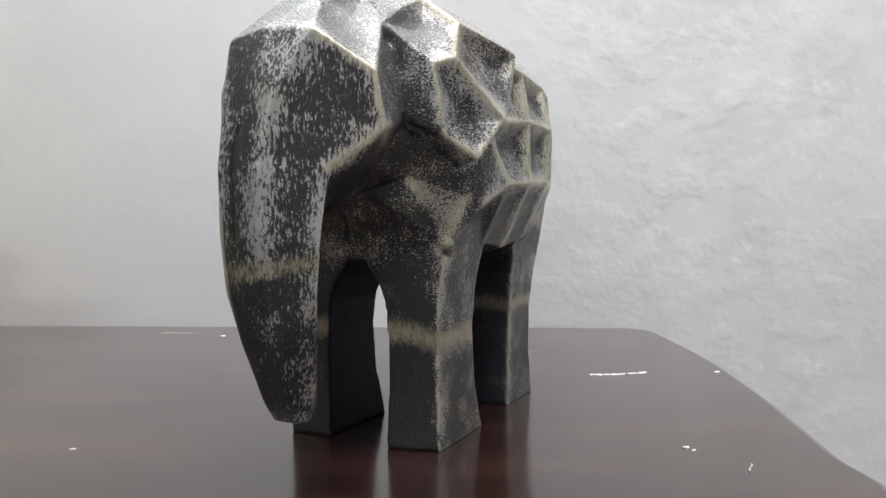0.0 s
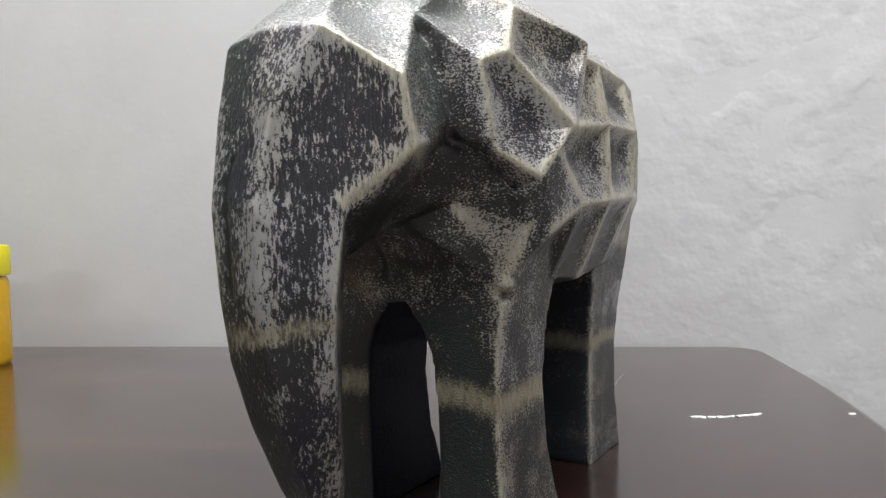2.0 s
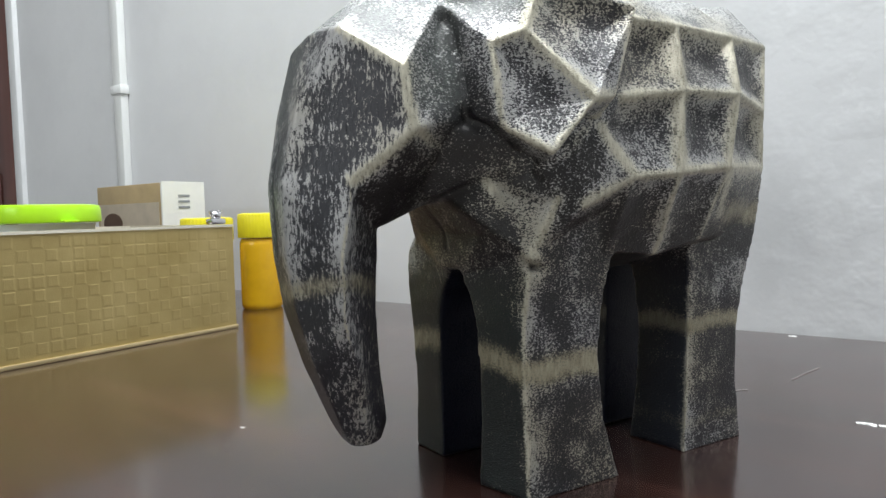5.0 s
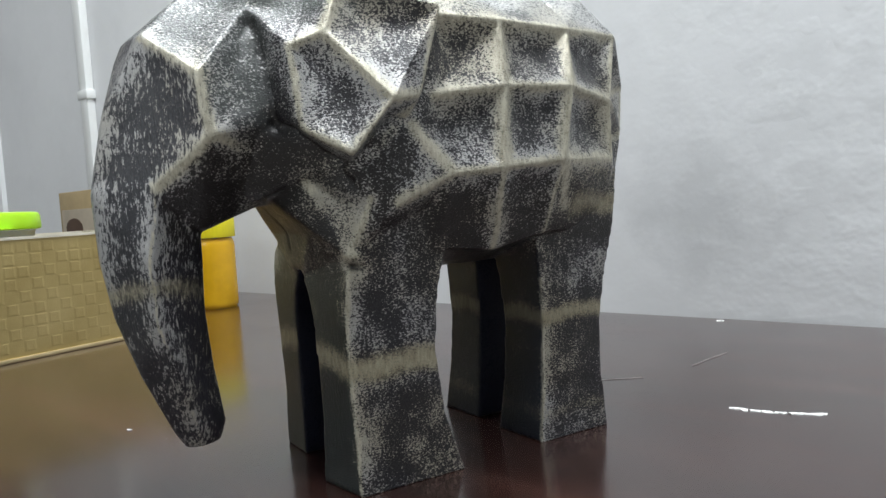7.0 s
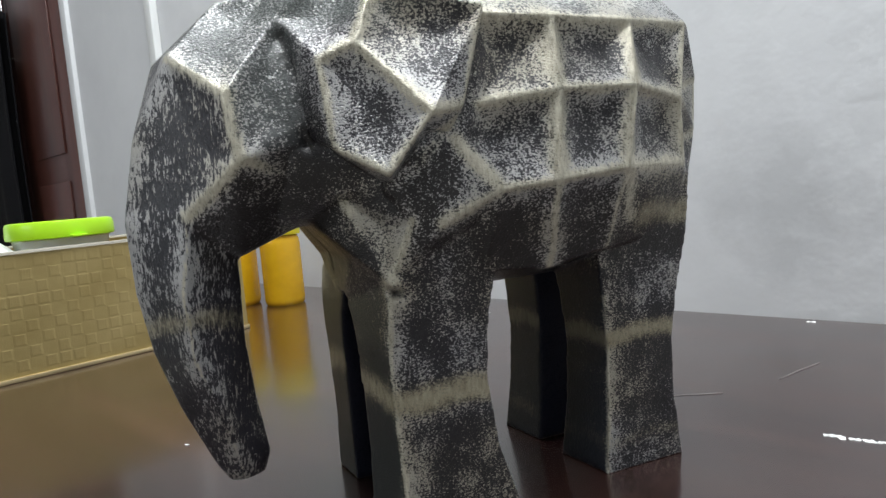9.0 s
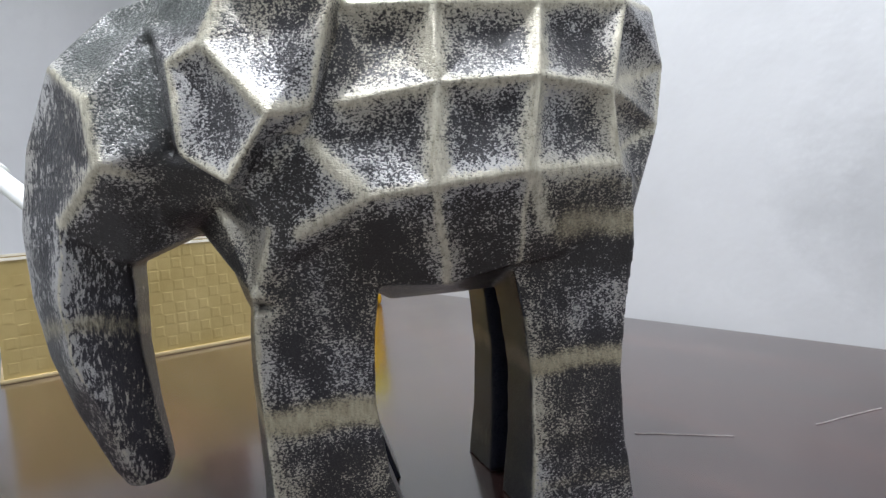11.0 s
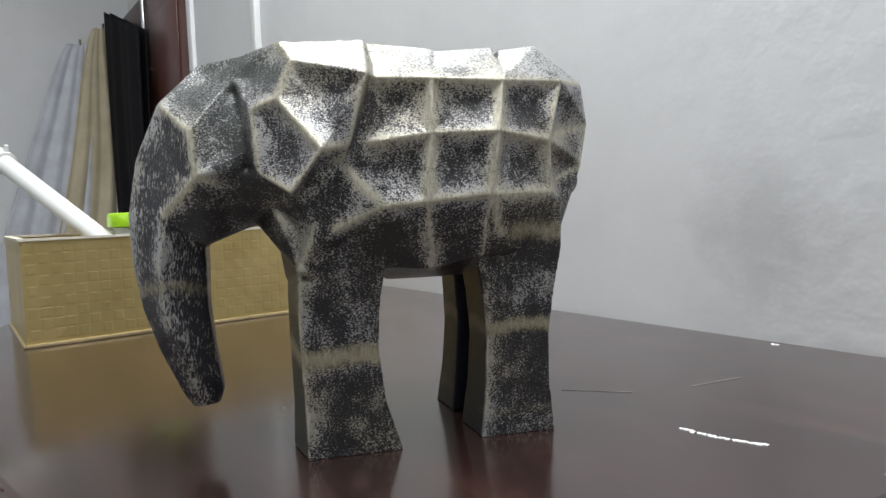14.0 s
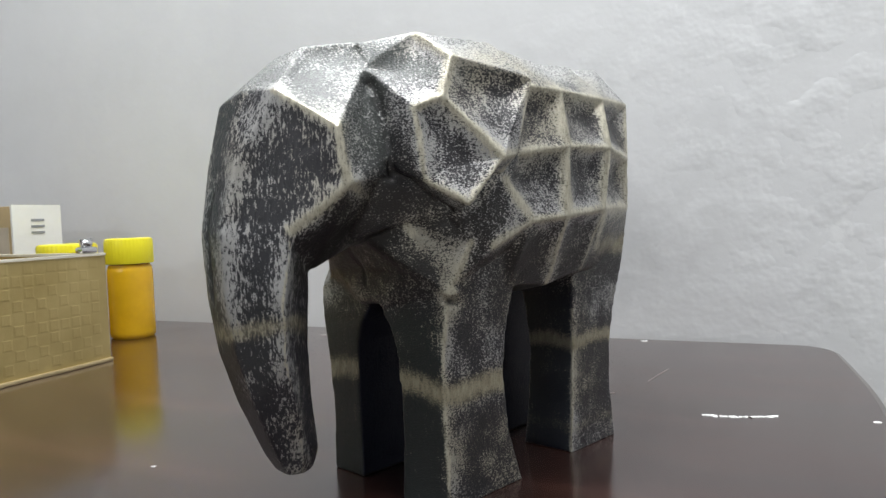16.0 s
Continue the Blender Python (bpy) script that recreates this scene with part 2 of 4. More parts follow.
def rod_into(bm, a, b, radius, radius_end=None, sides=20):
    a, b = Vector(a), Vector(b)
    m = Matrix.Translation((a + b) / 2) @ (b - a).to_track_quat("Z", "Y").to_matrix().to_4x4()
    bmesh.ops.create_cone(bm, cap_ends=True, segments=sides, radius1=radius, radius2=radius if radius_end is None else radius_end,
                          depth=(b - a).length, matrix=m)


def hull_into(bm, points):
    verts = [bm.verts.new(p) for p in points]
    done = bmesh.ops.convex_hull(bm, input=verts)
    spare = [v for v in done["geom_interior"] + done["geom_unused"] if isinstance(v, bmesh.types.BMVert) and v.is_valid and not v.link_faces]
    bmesh.ops.delete(bm, geom=list(set(spare)), context="VERTS")


def part(name, bm, material, parent=None, label="", smooth=False):
    mesh = bpy.data.meshes.new(name)
    bmesh.ops.recalc_face_normals(bm, faces=bm.faces)
    bm.to_mesh(mesh)
    bm.free()
    mesh.materials.append(material)
    if smooth:
        for face in mesh.polygons:
            face.use_smooth = True
        mesh.set_sharp_from_angle(angle=radians(40))
    ob = new(name, mesh)
    ob.parent = parent
    return tagged(ob, label)


def box(name, low, high, material, parent=None, label="", bevel=0.0):
    bm = bmesh.new()
    box_into(bm, low, high, bevel)
    return part(name, bm, material, parent, label, smooth=bevel > 0)


def thing(name, place, label, category, turn=0, group=""):
    ob = new(name)
    ob.matrix_world = pose(*place, 0, 0, turn)
    return tagged(ob, label, category, group)


def structure(ob, label, category):
    return tagged(ob, label, category, kind="structure")


# ---- the room ----
FLOOR, CEILING, WALL_Y = -0.75, 1.9, 0.803
LEFT_X, RIGHT_X, FRONT_Y, DOOR_X = -2.86, 2.4, -3.2, -1.745

structure(box("floor", (LEFT_X - 0.2, FRONT_Y - 0.2, FLOOR - 0.1), (RIGHT_X + 0.2, WALL_Y + 0.4, FLOOR), floor_tile), "pale tiled floor under the table", "floor")
structure(box("ceiling", (LEFT_X - 0.2, FRONT_Y - 0.2, CEILING), (RIGHT_X + 0.2, WALL_Y + 0.4, CEILING + 0.1), ceiling_paint), "white painted flat ceiling", "ceiling")
structure(box("wall_north", (DOOR_X, WALL_Y, FLOOR), (RIGHT_X, WALL_Y + 0.2, CEILING), wall_paint), "uneven grey-white plastered wall behind the table", "wall")
structure(box("wall_north_end", (LEFT_X, WALL_Y + 0.06, FLOOR), (DOOR_X, WALL_Y + 0.2, CEILING), wall_paint), "plastered wall behind the wooden panel", "wall")
structure(box("wall_west", (LEFT_X - 0.2, FRONT_Y, FLOOR), (LEFT_X, WALL_Y + 0.2, CEILING), wall_paint), "grey-white wall where clothes hang", "wall")
structure(box("wall_east", (RIGHT_X, FRONT_Y, FLOOR), (RIGHT_X + 0.2, WALL_Y + 0.2, CEILING), wall_paint), "plain grey-white side wall", "wall")
structure(box("wall_south", (LEFT_X - 0.2, FRONT_Y - 0.2, FLOOR), (RIGHT_X + 0.2, FRONT_Y, CEILING), wall_paint), "plain grey-white wall of the room", "wall")
structure(box("trim", (DOOR_X - 0.03, WALL_Y - 0.012, FLOOR), (DOOR_X + 0.012, WALL_Y + 0.058, CEILING), white_trim, bevel=0.004), "white painted trim at the wall's edge", "trim")

# ---- the table ----
table = thing("table", (0, 0, 0), "dark brown lacquered wooden table with a curved end", "table")


def smooth_line(points, steps=6):
    """A curve through the points (Catmull-Rom)."""
    pts = [Vector(p) for p in points]
    pts = [2 * pts[0] - pts[1], *pts, 2 * pts[-1] - pts[-2]]
    out = []
    for a, b, c, d in zip(pts, pts[1:], pts[2:], pts[3:]):
        for k in range(steps):
            t = k / steps
            out.append(0.5 * ((2 * b) + (c - a) * t + (2 * a - 5 * b + 4 * c - d) * t ** 2 + (3 * b - a - 3 * c + d) * t ** 3))
    return [(p.x, p.y) for p in [*out, pts[-2]]]


def table_outline():
    """The top's outline: a straight back, a waved east end and front, a broad rounded west end."""
    corner = [(0.212 + 0.04 * math.sin(radians(k * 9)), 0.757 + 0.04 * math.cos(radians(k * 9))) for k in range(10)]
    east = [(0.2535, 0.70), (0.2545, 0.62), (0.251, 0.54), (0.242, 0.44), (0.231, 0.36), (0.224, 0.31), (0.224, 0.268), (0.205, 0.238)]
    front = [(0.15, 0.214), (0.06, 0.190), (-0.042, 0.166), (-0.176, 0.147), (-0.33, 0.134), (-0.46, 0.143), (-0.59, 0.162)]
    west = [(-0.74, 0.20), (-0.92, 0.29), (-1.06, 0.43), (-1.12, 0.60), (-1.10, 0.72), (-1.04, 0.785), (-0.98, 0.797)]
    return corner + smooth_line(east + front + west)


def table_top():
    bm = bmesh.new()
    loops = []
    ring = table_outline()
    mid = Vector((-0.45, 0.48))
    for inset, z in ((0.010, -0.03), (0.003, -0.027), (0.0, -0.02), (0.0, -0.006), (0.0018, -0.0018), (0.006, 0.0)):
        loop = []
        for i, p in enumerate(ring):
            a, b = Vector(ring[i - 1]), Vector(ring[(i + 1) % len(ring)])
            way = (b - a).normalized()
            inward = Vector((way.y, -way.x))
            if inward.dot(mid - Vector(p)) < 0:
                inward = -inward
            loop.append(bm.verts.new((p[0] + inward.x * inset, p[1] + inward.y * inset, z)))
        loops.append(loop)
    for a, b in zip(loops, loops[1:]):
        for k in range(len(ring)):
            bm.faces.new((a[k], a[(k + 1) % len(ring)], b[(k + 1) % len(ring)], b[k]))
    bm.faces.new(loops[0][::-1])
    bm.faces.new(loops[-1])
    top = part("tabletop", bm, table_wood, table, smooth=True)
    for face in top.data.polygons:
        face.use_smooth = len(face.vertices) < 10


table_top()
for x, y in ((-0.92, 0.42), (-0.92, 0.72), (0.12, 0.34), (0.15, 0.72)):
    box("leg", (x - 0.03, y - 0.03, FLOOR), (x + 0.03, y + 0.03, -0.03), table_wood, table, bevel=0.004)
box("apron", (-0.89, 0.7, -0.11), (0.12, 0.72, -0.03), table_wood, table)
box("apron", (-0.89, 0.40, -0.11), (0.09, 0.42, -0.03), table_wood, table)


def fleck(points, width, material, label, seed=0):
    """A thin flake of paint or a scratch along a line on the table."""
    rng = random.Random(seed)
    bm = bmesh.new()
    rows = []
    n = len(points)
    for i, p in enumerate(points):
        a, b = Vector(points[max(i - 1, 0)]), Vector(points[min(i + 1, n - 1)])
        way = (b - a).normalized()
        side = Vector((-way.y, way.x)) * width * rng.uniform(0.45, 1.1) / 2
        rows.append([bm.verts.new((p[0] + s * side.x, p[1] + s * side.y, z)) for s, z in ((-1, 0.0001), (-0.7, 0.0006), (0.7, 0.0006), (1, 0.0001))])
    for a, b in zip(rows, rows[1:]):
        for k in range(3):
            bm.faces.new((a[k], a[k + 1], b[k + 1], b[k]))
    return part("paint_fleck", bm, material, table, label)


def line(a, b, n, wave, seed):
    rng = random.Random(seed)
    return [(a[0] + (b[0] - a[0]) * i / n + rng.uniform(-wave, wave), a[1] + (b[1] - a[1]) * i / n + rng.uniform(-wave, wave)) for i in range(n + 1)]


# a broken strip of white paint
for i, (ax, ay, bx, by, wide) in enumerate(((0.1270, 0.5085, 0.1325, 0.5105, 0.0034), (0.1322, 0.5100, 0.1372, 0.5086, 0.0046), (0.1385, 0.5090, 0.1440, 0.5105, 0.0030), (0.1436, 0.5104, 0.1492, 0.5112, 0.0050),
                                            (0.1505, 0.5112, 0.1570, 0.5130, 0.0026), (0.1582, 0.5130, 0.1650, 0.5158, 0.0034), (0.1646, 0.5155, 0.1700, 0.5168, 0.0022), (0.1698, 0.5170, 0.1765, 0.5205, 0.0046))):
    fleck(line((ax, ay), (bx, by), 4, 0.0006, 100 + i), wide, white_fleck, "white paint fleck", 120 + i)
for i, (x, y, s) in enumerate(((0.058, 0.779, 0.007), (-0.189, 0.304, 0.003), (0.146, 0.321, 0.0035), (0.237, 0.524, 0.005), (-0.268, 0.712, 0.006), (0.149, 0.316, 0.002), (-0.02, 0.47, 0.003))):
    fleck(line((x - s / 2, y), (x + s / 2, y + 0.001), 3, 0.0004, 20 + i), s * 0.6, white_fleck, "white paint fleck", 30 + i)
fleck(line((-0.354, 0.733), (-0.305, 0.734), 7, 0.001, 5), 0.0016, pale_scratch, "pale worn streak", 5)
fleck(line((0.017, 0.519), (0.059, 0.552), 8, 0.0004, 6), 0.0005, pale_scratch, "long thin scratch", 6)
fleck(line((0.081, 0.598), (0.094, 0.647), 8, 0.0006, 7), 0.0005, pale_scratch, "long thin scratch", 7)
fleck(line((0.166, 0.285), (0.171, 0.297), 4, 0.0006, 8), 0.0009, pale_scratch, "short scratch", 8)


for i, (x, y, s) in enumerate(((-0.105, 0.1575, 0.006), (-0.076, 0.162, 0.009), (-0.038, 0.1685, 0.016), (-0.030, 0.172, 0.008))):
    fleck(line((x - s / 2, y - s / 8), (x + s / 2, y + s / 8), 4, 0.0009, 60 + i), s * 0.22, white_fleck, "chipped white edge", 70 + i)


# ---- the carved elephant ----
# Its own axes: u towards the head, w towards the wall's far side, z up.
FAR_BROW, FAR_STRIP = (0.1549, -0.0175, 0.2076), (0.1528, -0.0006, 0.2113)


def far_of(point):
    """The mirror image on the other half, whose head is carved a little fuller and whose trunk sits closer in."""
    u, w, z = point
    if u > 0.118:
        return (u, -max(w * (1.13 if z > 0.12 else 1.02) - 0.0025, 0.001), z)
    return (u, -w, z)


def both(points):
    out = list(points)
    for p in points:
        out += [FAR_BROW, FAR_STRIP] if p == BROW else [far_of(p)]
    return out


# brow, cheek and crown
BROW, TEMPLE, CHEEK, JOWL = (0.1475, 0.0245, 0.2100), (0.129, 0.0468, 0.1915), (0.1262, 0.0495, 0.166), (0.1465, 0.0325, 0.1465)
CROWN, CROWN_FRONT, CREASE, CREASE_LOW = (0.104, 0.022, 0.238), (0.1255, 0.014, 0.2345), (0.1055, 0.035, 0.223), (0.098, 0.0435, 0.172)
NOSE, NOSE_LOW = (0.1635, 0.0145, 0.178), (0.170, 0.0115, 0.146)
# ear
EAR_CREST, EAR_TOP = (0.079, 0.043, 0.2425), (0.0725, 0.0614, 0.2282)
EAR_BACK, EAR_REAR, EAR_MID, EAR_TIP = (0.0328, 0.0785, 0.2185), (0.0440, 0.0770, 0.1800), (0.0590, 0.0820, 0.1775), (0.0755, 0.0745, 0.1550)
EAR_FOLD, EAR_FRONT, EAR_LOW = (0.0812, 0.0640, 0.2072), (0.0950, 0.0585, 0.2015), (0.0928, 0.0622, 0.1665)
EAR_RIDGE = (0.0300, 0.0470, 0.2440)
# shoulder and chest
SHOULDER, SHOULDER_UP, ELBOW, KNOT = (0.0272, 0.0715, 0.1462), (0.0440, 0.0700, 0.1672), (0.0520, 0.0675, 0.1345), (0.0730, 0.0525, 0.1120)
VEE, PATCH = (0.0640, 0.0620, 0.1370), (0.0840, 0.0360, 0.1480)

# columns of the flank, each from the back's edge down
FORE = [(0.030, 0.046, 0.2420), (0.032, 0.067, 0.2180), (0.0345, 0.0690, 0.1815), SHOULDER]
FIRST = [(-0.008, 0.042, 0.2405), (-0.0045, 0.0690, 0.2178), (-0.0028, 0.0742, 0.1865), (0.0010, 0.0755, 0.1485)]
SECOND = [(-0.050, 0.041, 0.2425), (-0.0470, 0.0672, 0.2175), (-0.0425, 0.0752, 0.1874), (-0.0365, 0.0740, 0.1518)]
THIRD = [(-0.0765, 0.041, 0.2440), (-0.0880, 0.0580, 0.2190), (-0.0765, 0.0650, 0.1828), (-0.0785, 0.0630, 0.1525)]
RUMP = [(-0.111, 0.035, 0.2220), (-0.115, 0.035, 0.196), (-0.108, 0.040, 0.170), (-0.092, 0.049, 0.141)]
BELLY_FORE, BELLY_MID, BELLY_HIND = (0.030, 0.055, 0.112), (-0.004, 0.054, 0.109), (-0.034, 0.056, 0.115)


def lowered(points, drop):
    return [(points[0][0] - 0.003, points[0][1], points[0][2] - drop), *points[1:]]


def leg_into(bm, rings):
    """A square leg that widens at the foot, from (z, back, inner front, outer front, inner w, outer w) rings."""
    loops = [[(back, inner, z), (inner_front, inner, z), (outer_front, outer, z), (back, outer, z)]
             for z, back, inner_front, outer_front, inner, outer in rings]
    for a, b in zip(loops, loops[1:]):
        hull_into(bm, a + b)


FRONT_LEG = [(0.150, 0.020, 0.070, 0.050, 0.010, 0.060), (0.136, 0.020, 0.078, 0.060, 0.008, 0.060), (0.110, 0.024, 0.080, 0.073, 0.004, 0.054), (0.101, 0.0255, 0.0803, 0.0738, 0.007, 0.0525),
             (0.092, 0.0270, 0.0805, 0.0745, 0.0145, 0.051), (0.080, 0.0280, 0.0805, 0.0745, 0.0195, 0.050), (0.062, 0.029, 0.0805, 0.0742, 0.021, 0.0490), (0.030, 0.0255, 0.0800, 0.073, 0.021, 0.0485),
             (0.010, 0.0195, 0.0805, 0.0725, 0.020, 0.0490), (0.0, 0.0165, 0.0810, 0.0730, 0.020, 0.0495)]
FAR_FRONT_LEG = [(0.150, 0.020, 0.070, 0.050, -0.010, -0.060), (0.136, 0.020, 0.078, 0.062, -0.008, -0.061), (0.110, 0.024, 0.079, 0.077, -0.004, -0.057), (0.101, 0.0255, 0.0785, 0.0785, -0.007, -0.0555),
                 (0.092, 0.0270, 0.078, 0.0795, -0.0145, -0.053), (0.080, 0.0280, 0.0775, 0.0800, -0.0195, -0.0505), (0.062, 0.029, 0.0772, 0.0795, -0.021, -0.0478), (0.030, 0.0255, 0.0770, 0.0790, -0.021, -0.0465),
                 (0.010, 0.0195, 0.0770, 0.0795, -0.0205, -0.0465), (0.0, 0.0165, 0.0772, 0.0800, -0.0205, -0.0470)]
HIND_LEG = [(0.150, -0.086, -0.026, -0.026, 0.006, 0.058), (0.118, -0.0880, -0.032, -0.032, 0.007, 0.052), (0.090, -0.084, -0.0355, -0.0370, 0.010, 0.0475),
            (0.062, -0.081, -0.0370, -0.0390, 0.012, 0.0452), (0.030, -0.0810, -0.0345, -0.0375, 0.012, 0.0450), (0.0, -0.0830, -0.0295, -0.0340, 0.0110, 0.0462)]
FAR_HIND_LEG = [(0.150, -0.086, -0.026, -0.026, -0.006, -0.058), (0.118, -0.0880, -0.031, -0.030, -0.007, -0.050), (0.090, -0.084, -0.034, -0.0325, -0.010, -0.0455),
                (0.062, -0.081, -0.0355, -0.0330, -0.012, -0.0435), (0.030, -0.0810, -0.0330, -0.0300, -0.011, -0.0430), (0.0, -0.0830, -0.0295, -0.0250, -0.0100, -0.0440)]
# trunk: height, front ridge, outer corner, inner corner, back
TRUNK = [(0.146, (0.170, 0.0115), (0.1465, 0.0325), (0.135, 0.023), (0.1275, 0.013)), (0.116, (0.169, 0.0115), (0.151, 0.0312), (0.1365, 0.0195), (0.1275, 0.0125)),
         (0.090, (0.165, 0.0115), (0.1502, 0.0285), (0.136, 0.017), (0.128, 0.0105)), (0.064, (0.157, 0.0112), (0.142, 0.0218), (0.1318, 0.0128), (0.1258, 0.0078)),
         (0.036, (0.1455, 0.0095), (0.1362, 0.0148), (0.1282, 0.0108), (0.1220, 0.006)), (0.027, (0.1405, 0.0075), (0.1352, 0.0108), (0.1292, 0.0088), (0.1250, 0.005))]


# a drying crack down the front of the head
CRACK = [(0.1668, -0.0021, 0.1626), (0.1681, -0.0039, 0.1551), (0.1697, -0.0028, 0.143), (0.1689, -0.0024, 0.1258), (0.1683, -0.0029, 0.1146)]


def elephant_solid():
    bm = bmesh.new()
    under = [(0.016, 0.0, 0.098), (-0.022, 0.0, 0.098)]
    hull_into(bm, both(FORE + [SHOULDER_UP] + lowered(FIRST, 0.0) + [BELLY_FORE, BELLY_MID, (0.05, 0.05, 0.13), under[0]]))
    hull_into(bm, both(lowered(FIRST, 0.0016) + SECOND + [BELLY_MID, BELLY_HIND] + under))
    hull_into(bm, both(lowered(SECOND, 0.0020) + THIRD + RUMP + [BELLY_HIND, (-0.085, 0.047, 0.118), (-0.022, 0.0, 0.098), (-0.085, 0.0, 0.10)]))
    # chest and neck
    hull_into(bm, both([SHOULDER_UP, SHOULDER, ELBOW, VEE, KNOT, (0.083, 0.030, 0.122), (0.085, 0.004, 0.131), (0.081, 0.010, 0.104), (0.03, 0.03, 0.103), (0.03, 0.06, 0.15), (0.05, 0.03, 0.20)]))
    hull_into(bm, both([VEE, PATCH, KNOT, (0.083, 0.030, 0.122), (0.072, 0.056, 0.152), (0.05, 0.055, 0.165), (0.06, 0.03, 0.19), (0.098, 0.018, 0.141), (0.09, 0.008, 0.134)]))
    hull_into(bm, both([(0.110, 0.024, 0.144), (0.116, 0.038, 0.170), CREASE_LOW, (0.06, 0.05, 0.21), (0.068, 0.058, 0.158), PATCH, (0.05, 0.03, 0.23), (0.098, 0.010, 0.137), (0.112, 0.012, 0.135)]))
    # the hollows under and before the ears
    hull_into(bm, both([(0.05, 0.066, 0.212), (0.048, 0.069, 0.19), SHOULDER_UP, (0.078, 0.054, 0.165), (0.085, 0.045, 0.19), (0.068, 0.058, 0.148), (0.088, 0.040, 0.150)]))
    hull_into(bm, both([(0.107, 0.028, 0.221), (0.100, 0.036, 0.174), (0.086, 0.042, 0.215), (0.086, 0.044, 0.165), (0.118, 0.040, 0.175)]))
    hull_into(bm, both([(0.046, 0.0690, 0.176), (0.060, 0.0660, 0.168), (0.073, 0.0600, 0.155), (0.06, 0.05, 0.20), (0.040, 0.060, 0.20), (0.05, 0.05, 0.15)]))
    hull_into(bm, both([SHOULDER_UP, (0.0470, 0.0680, 0.1725), (0.0600, 0.0675, 0.1655), (0.0735, 0.0600, 0.1510), VEE, ELBOW, (0.05, 0.05, 0.16), (0.07, 0.05, 0.15)]))
    # head
    hull_into(bm, both([BROW, TEMPLE, CHEEK, CROWN, CROWN_FRONT, CREASE, CREASE_LOW, (0.06, 0.03, 0.243), (0.06, 0.04, 0.20), (0.10, 0.02, 0.150)]))
    hull_into(bm, both([BROW, TEMPLE, CHEEK, JOWL, NOSE, NOSE_LOW, (0.134, 0.026, 0.140), (0.112, 0.022, 0.142), (0.110, 0.012, 0.134)]))
    hull_into(bm, both([CHEEK, (0.134, 0.026, 0.146), (0.126, 0.016, 0.127), (0.112, 0.014, 0.134), (0.098, 0.012, 0.138), CREASE_LOW, (0.110, 0.030, 0.150), (0.147, 0.03, 0.140)]))
    for upper, lower in zip(TRUNK, TRUNK[1:]):
        hull_into(bm, both([(u, w, ring[0]) for ring in (upper, lower) for u, w in ring[1:]]))
    for rings in (FRONT_LEG, FAR_FRONT_LEG, HIND_LEG, FAR_HIND_LEG):
        leg_into(bm, rings)
    for side in (1, -1):
        ear = [EAR_CREST, EAR_TOP, EAR_BACK, EAR_REAR, EAR_MID, EAR_FOLD, EAR_RIDGE, (0.0285, 0.068, 0.2190), (0.0400, 0.0675, 0.1815), (0.0470, 0.0690, 0.1715), (0.0585, 0.0715, 0.1700)]
        flap = [EAR_FOLD, EAR_FRONT, EAR_LOW, EAR_TIP, EAR_MID, (0.055, 0.066, 0.172), (0.072, 0.060, 0.152), (0.085, 0.045, 0.200), (0.089, 0.046, 0.168)]
        brim = [EAR_CREST, EAR_TOP, EAR_FOLD, EAR_FRONT, (0.103, 0.038, 0.2215), (0.104, 0.026, 0.2365), (0.07, 0.03, 0.21), (0.06, 0.03, 0.2435)]
        wall = [EAR_FRONT, EAR_LOW, CREASE, (0.1018, 0.0400, 0.200), (0.0990, 0.0435, 0.174), (0.085, 0.040, 0.200), (0.086, 0.045, 0.170), (0.090, 0.035, 0.225)]
        for points in (ear, flap, brim, wall):
            hull_into(bm, [(u, side * w, z) for u, w, z in points])
    hull_into(bm, [(-0.104, 0.007, 0.166), (-0.104, -0.007, 0.166), (-0.122, 0.005, 0.164), (-0.122, -0.005, 0.164), (-0.124, 0.0, 0.158), (-0.118, 0.005, 0.152), (-0.118, -0.005, 0.152), (-0.096, 0.006, 0.146), (-0.096, -0.006, 0.146)])
    return bm


def facets():
    """The carved facets of one half, as (corners, depth of the hollow)."""
    out = []
    for a, b in ((FIRST, SECOND), (SECOND, THIRD), (THIRD, RUMP)):
        out += [([a[1], b[1], b[2], a[2]], 0.0064), ([a[2], b[2], b[3], a[3]], 0.0064)]
    out += [([FORE[1], FIRST[1], FIRST[2], FORE[2]], 0.0064), ([FORE[2], FIRST[2], FIRST[3], SHOULDER, SHOULDER_UP], 0.0068)]
    out += [([SHOULDER, FIRST[3], BELLY_MID, BELLY_FORE], 0.0022), ([FIRST[3], SECOND[3], BELLY_HIND, BELLY_MID], 0.0022)]
    out += [([EAR_TOP, EAR_FOLD, EAR_MID, EAR_REAR, EAR_BACK], 0.0048), ([EAR_FRONT, EAR_FOLD, EAR_MID, EAR_TIP, EAR_LOW], 0.0056), ([EAR_CREST, EAR_TOP, EAR_FOLD, EAR_FRONT, CREASE], 0.0040)]
    out += [([BROW, TEMPLE, CHEEK, JOWL, NOSE_LOW, NOSE], 0.0022), ([TEMPLE, CREASE, CREASE_LOW, CHEEK], 0.0030), ([BROW, TEMPLE, CREASE, CROWN, CROWN_FRONT], 0.0028)]
    out += [([PATCH, VEE, KNOT], 0.0026)]
    return out


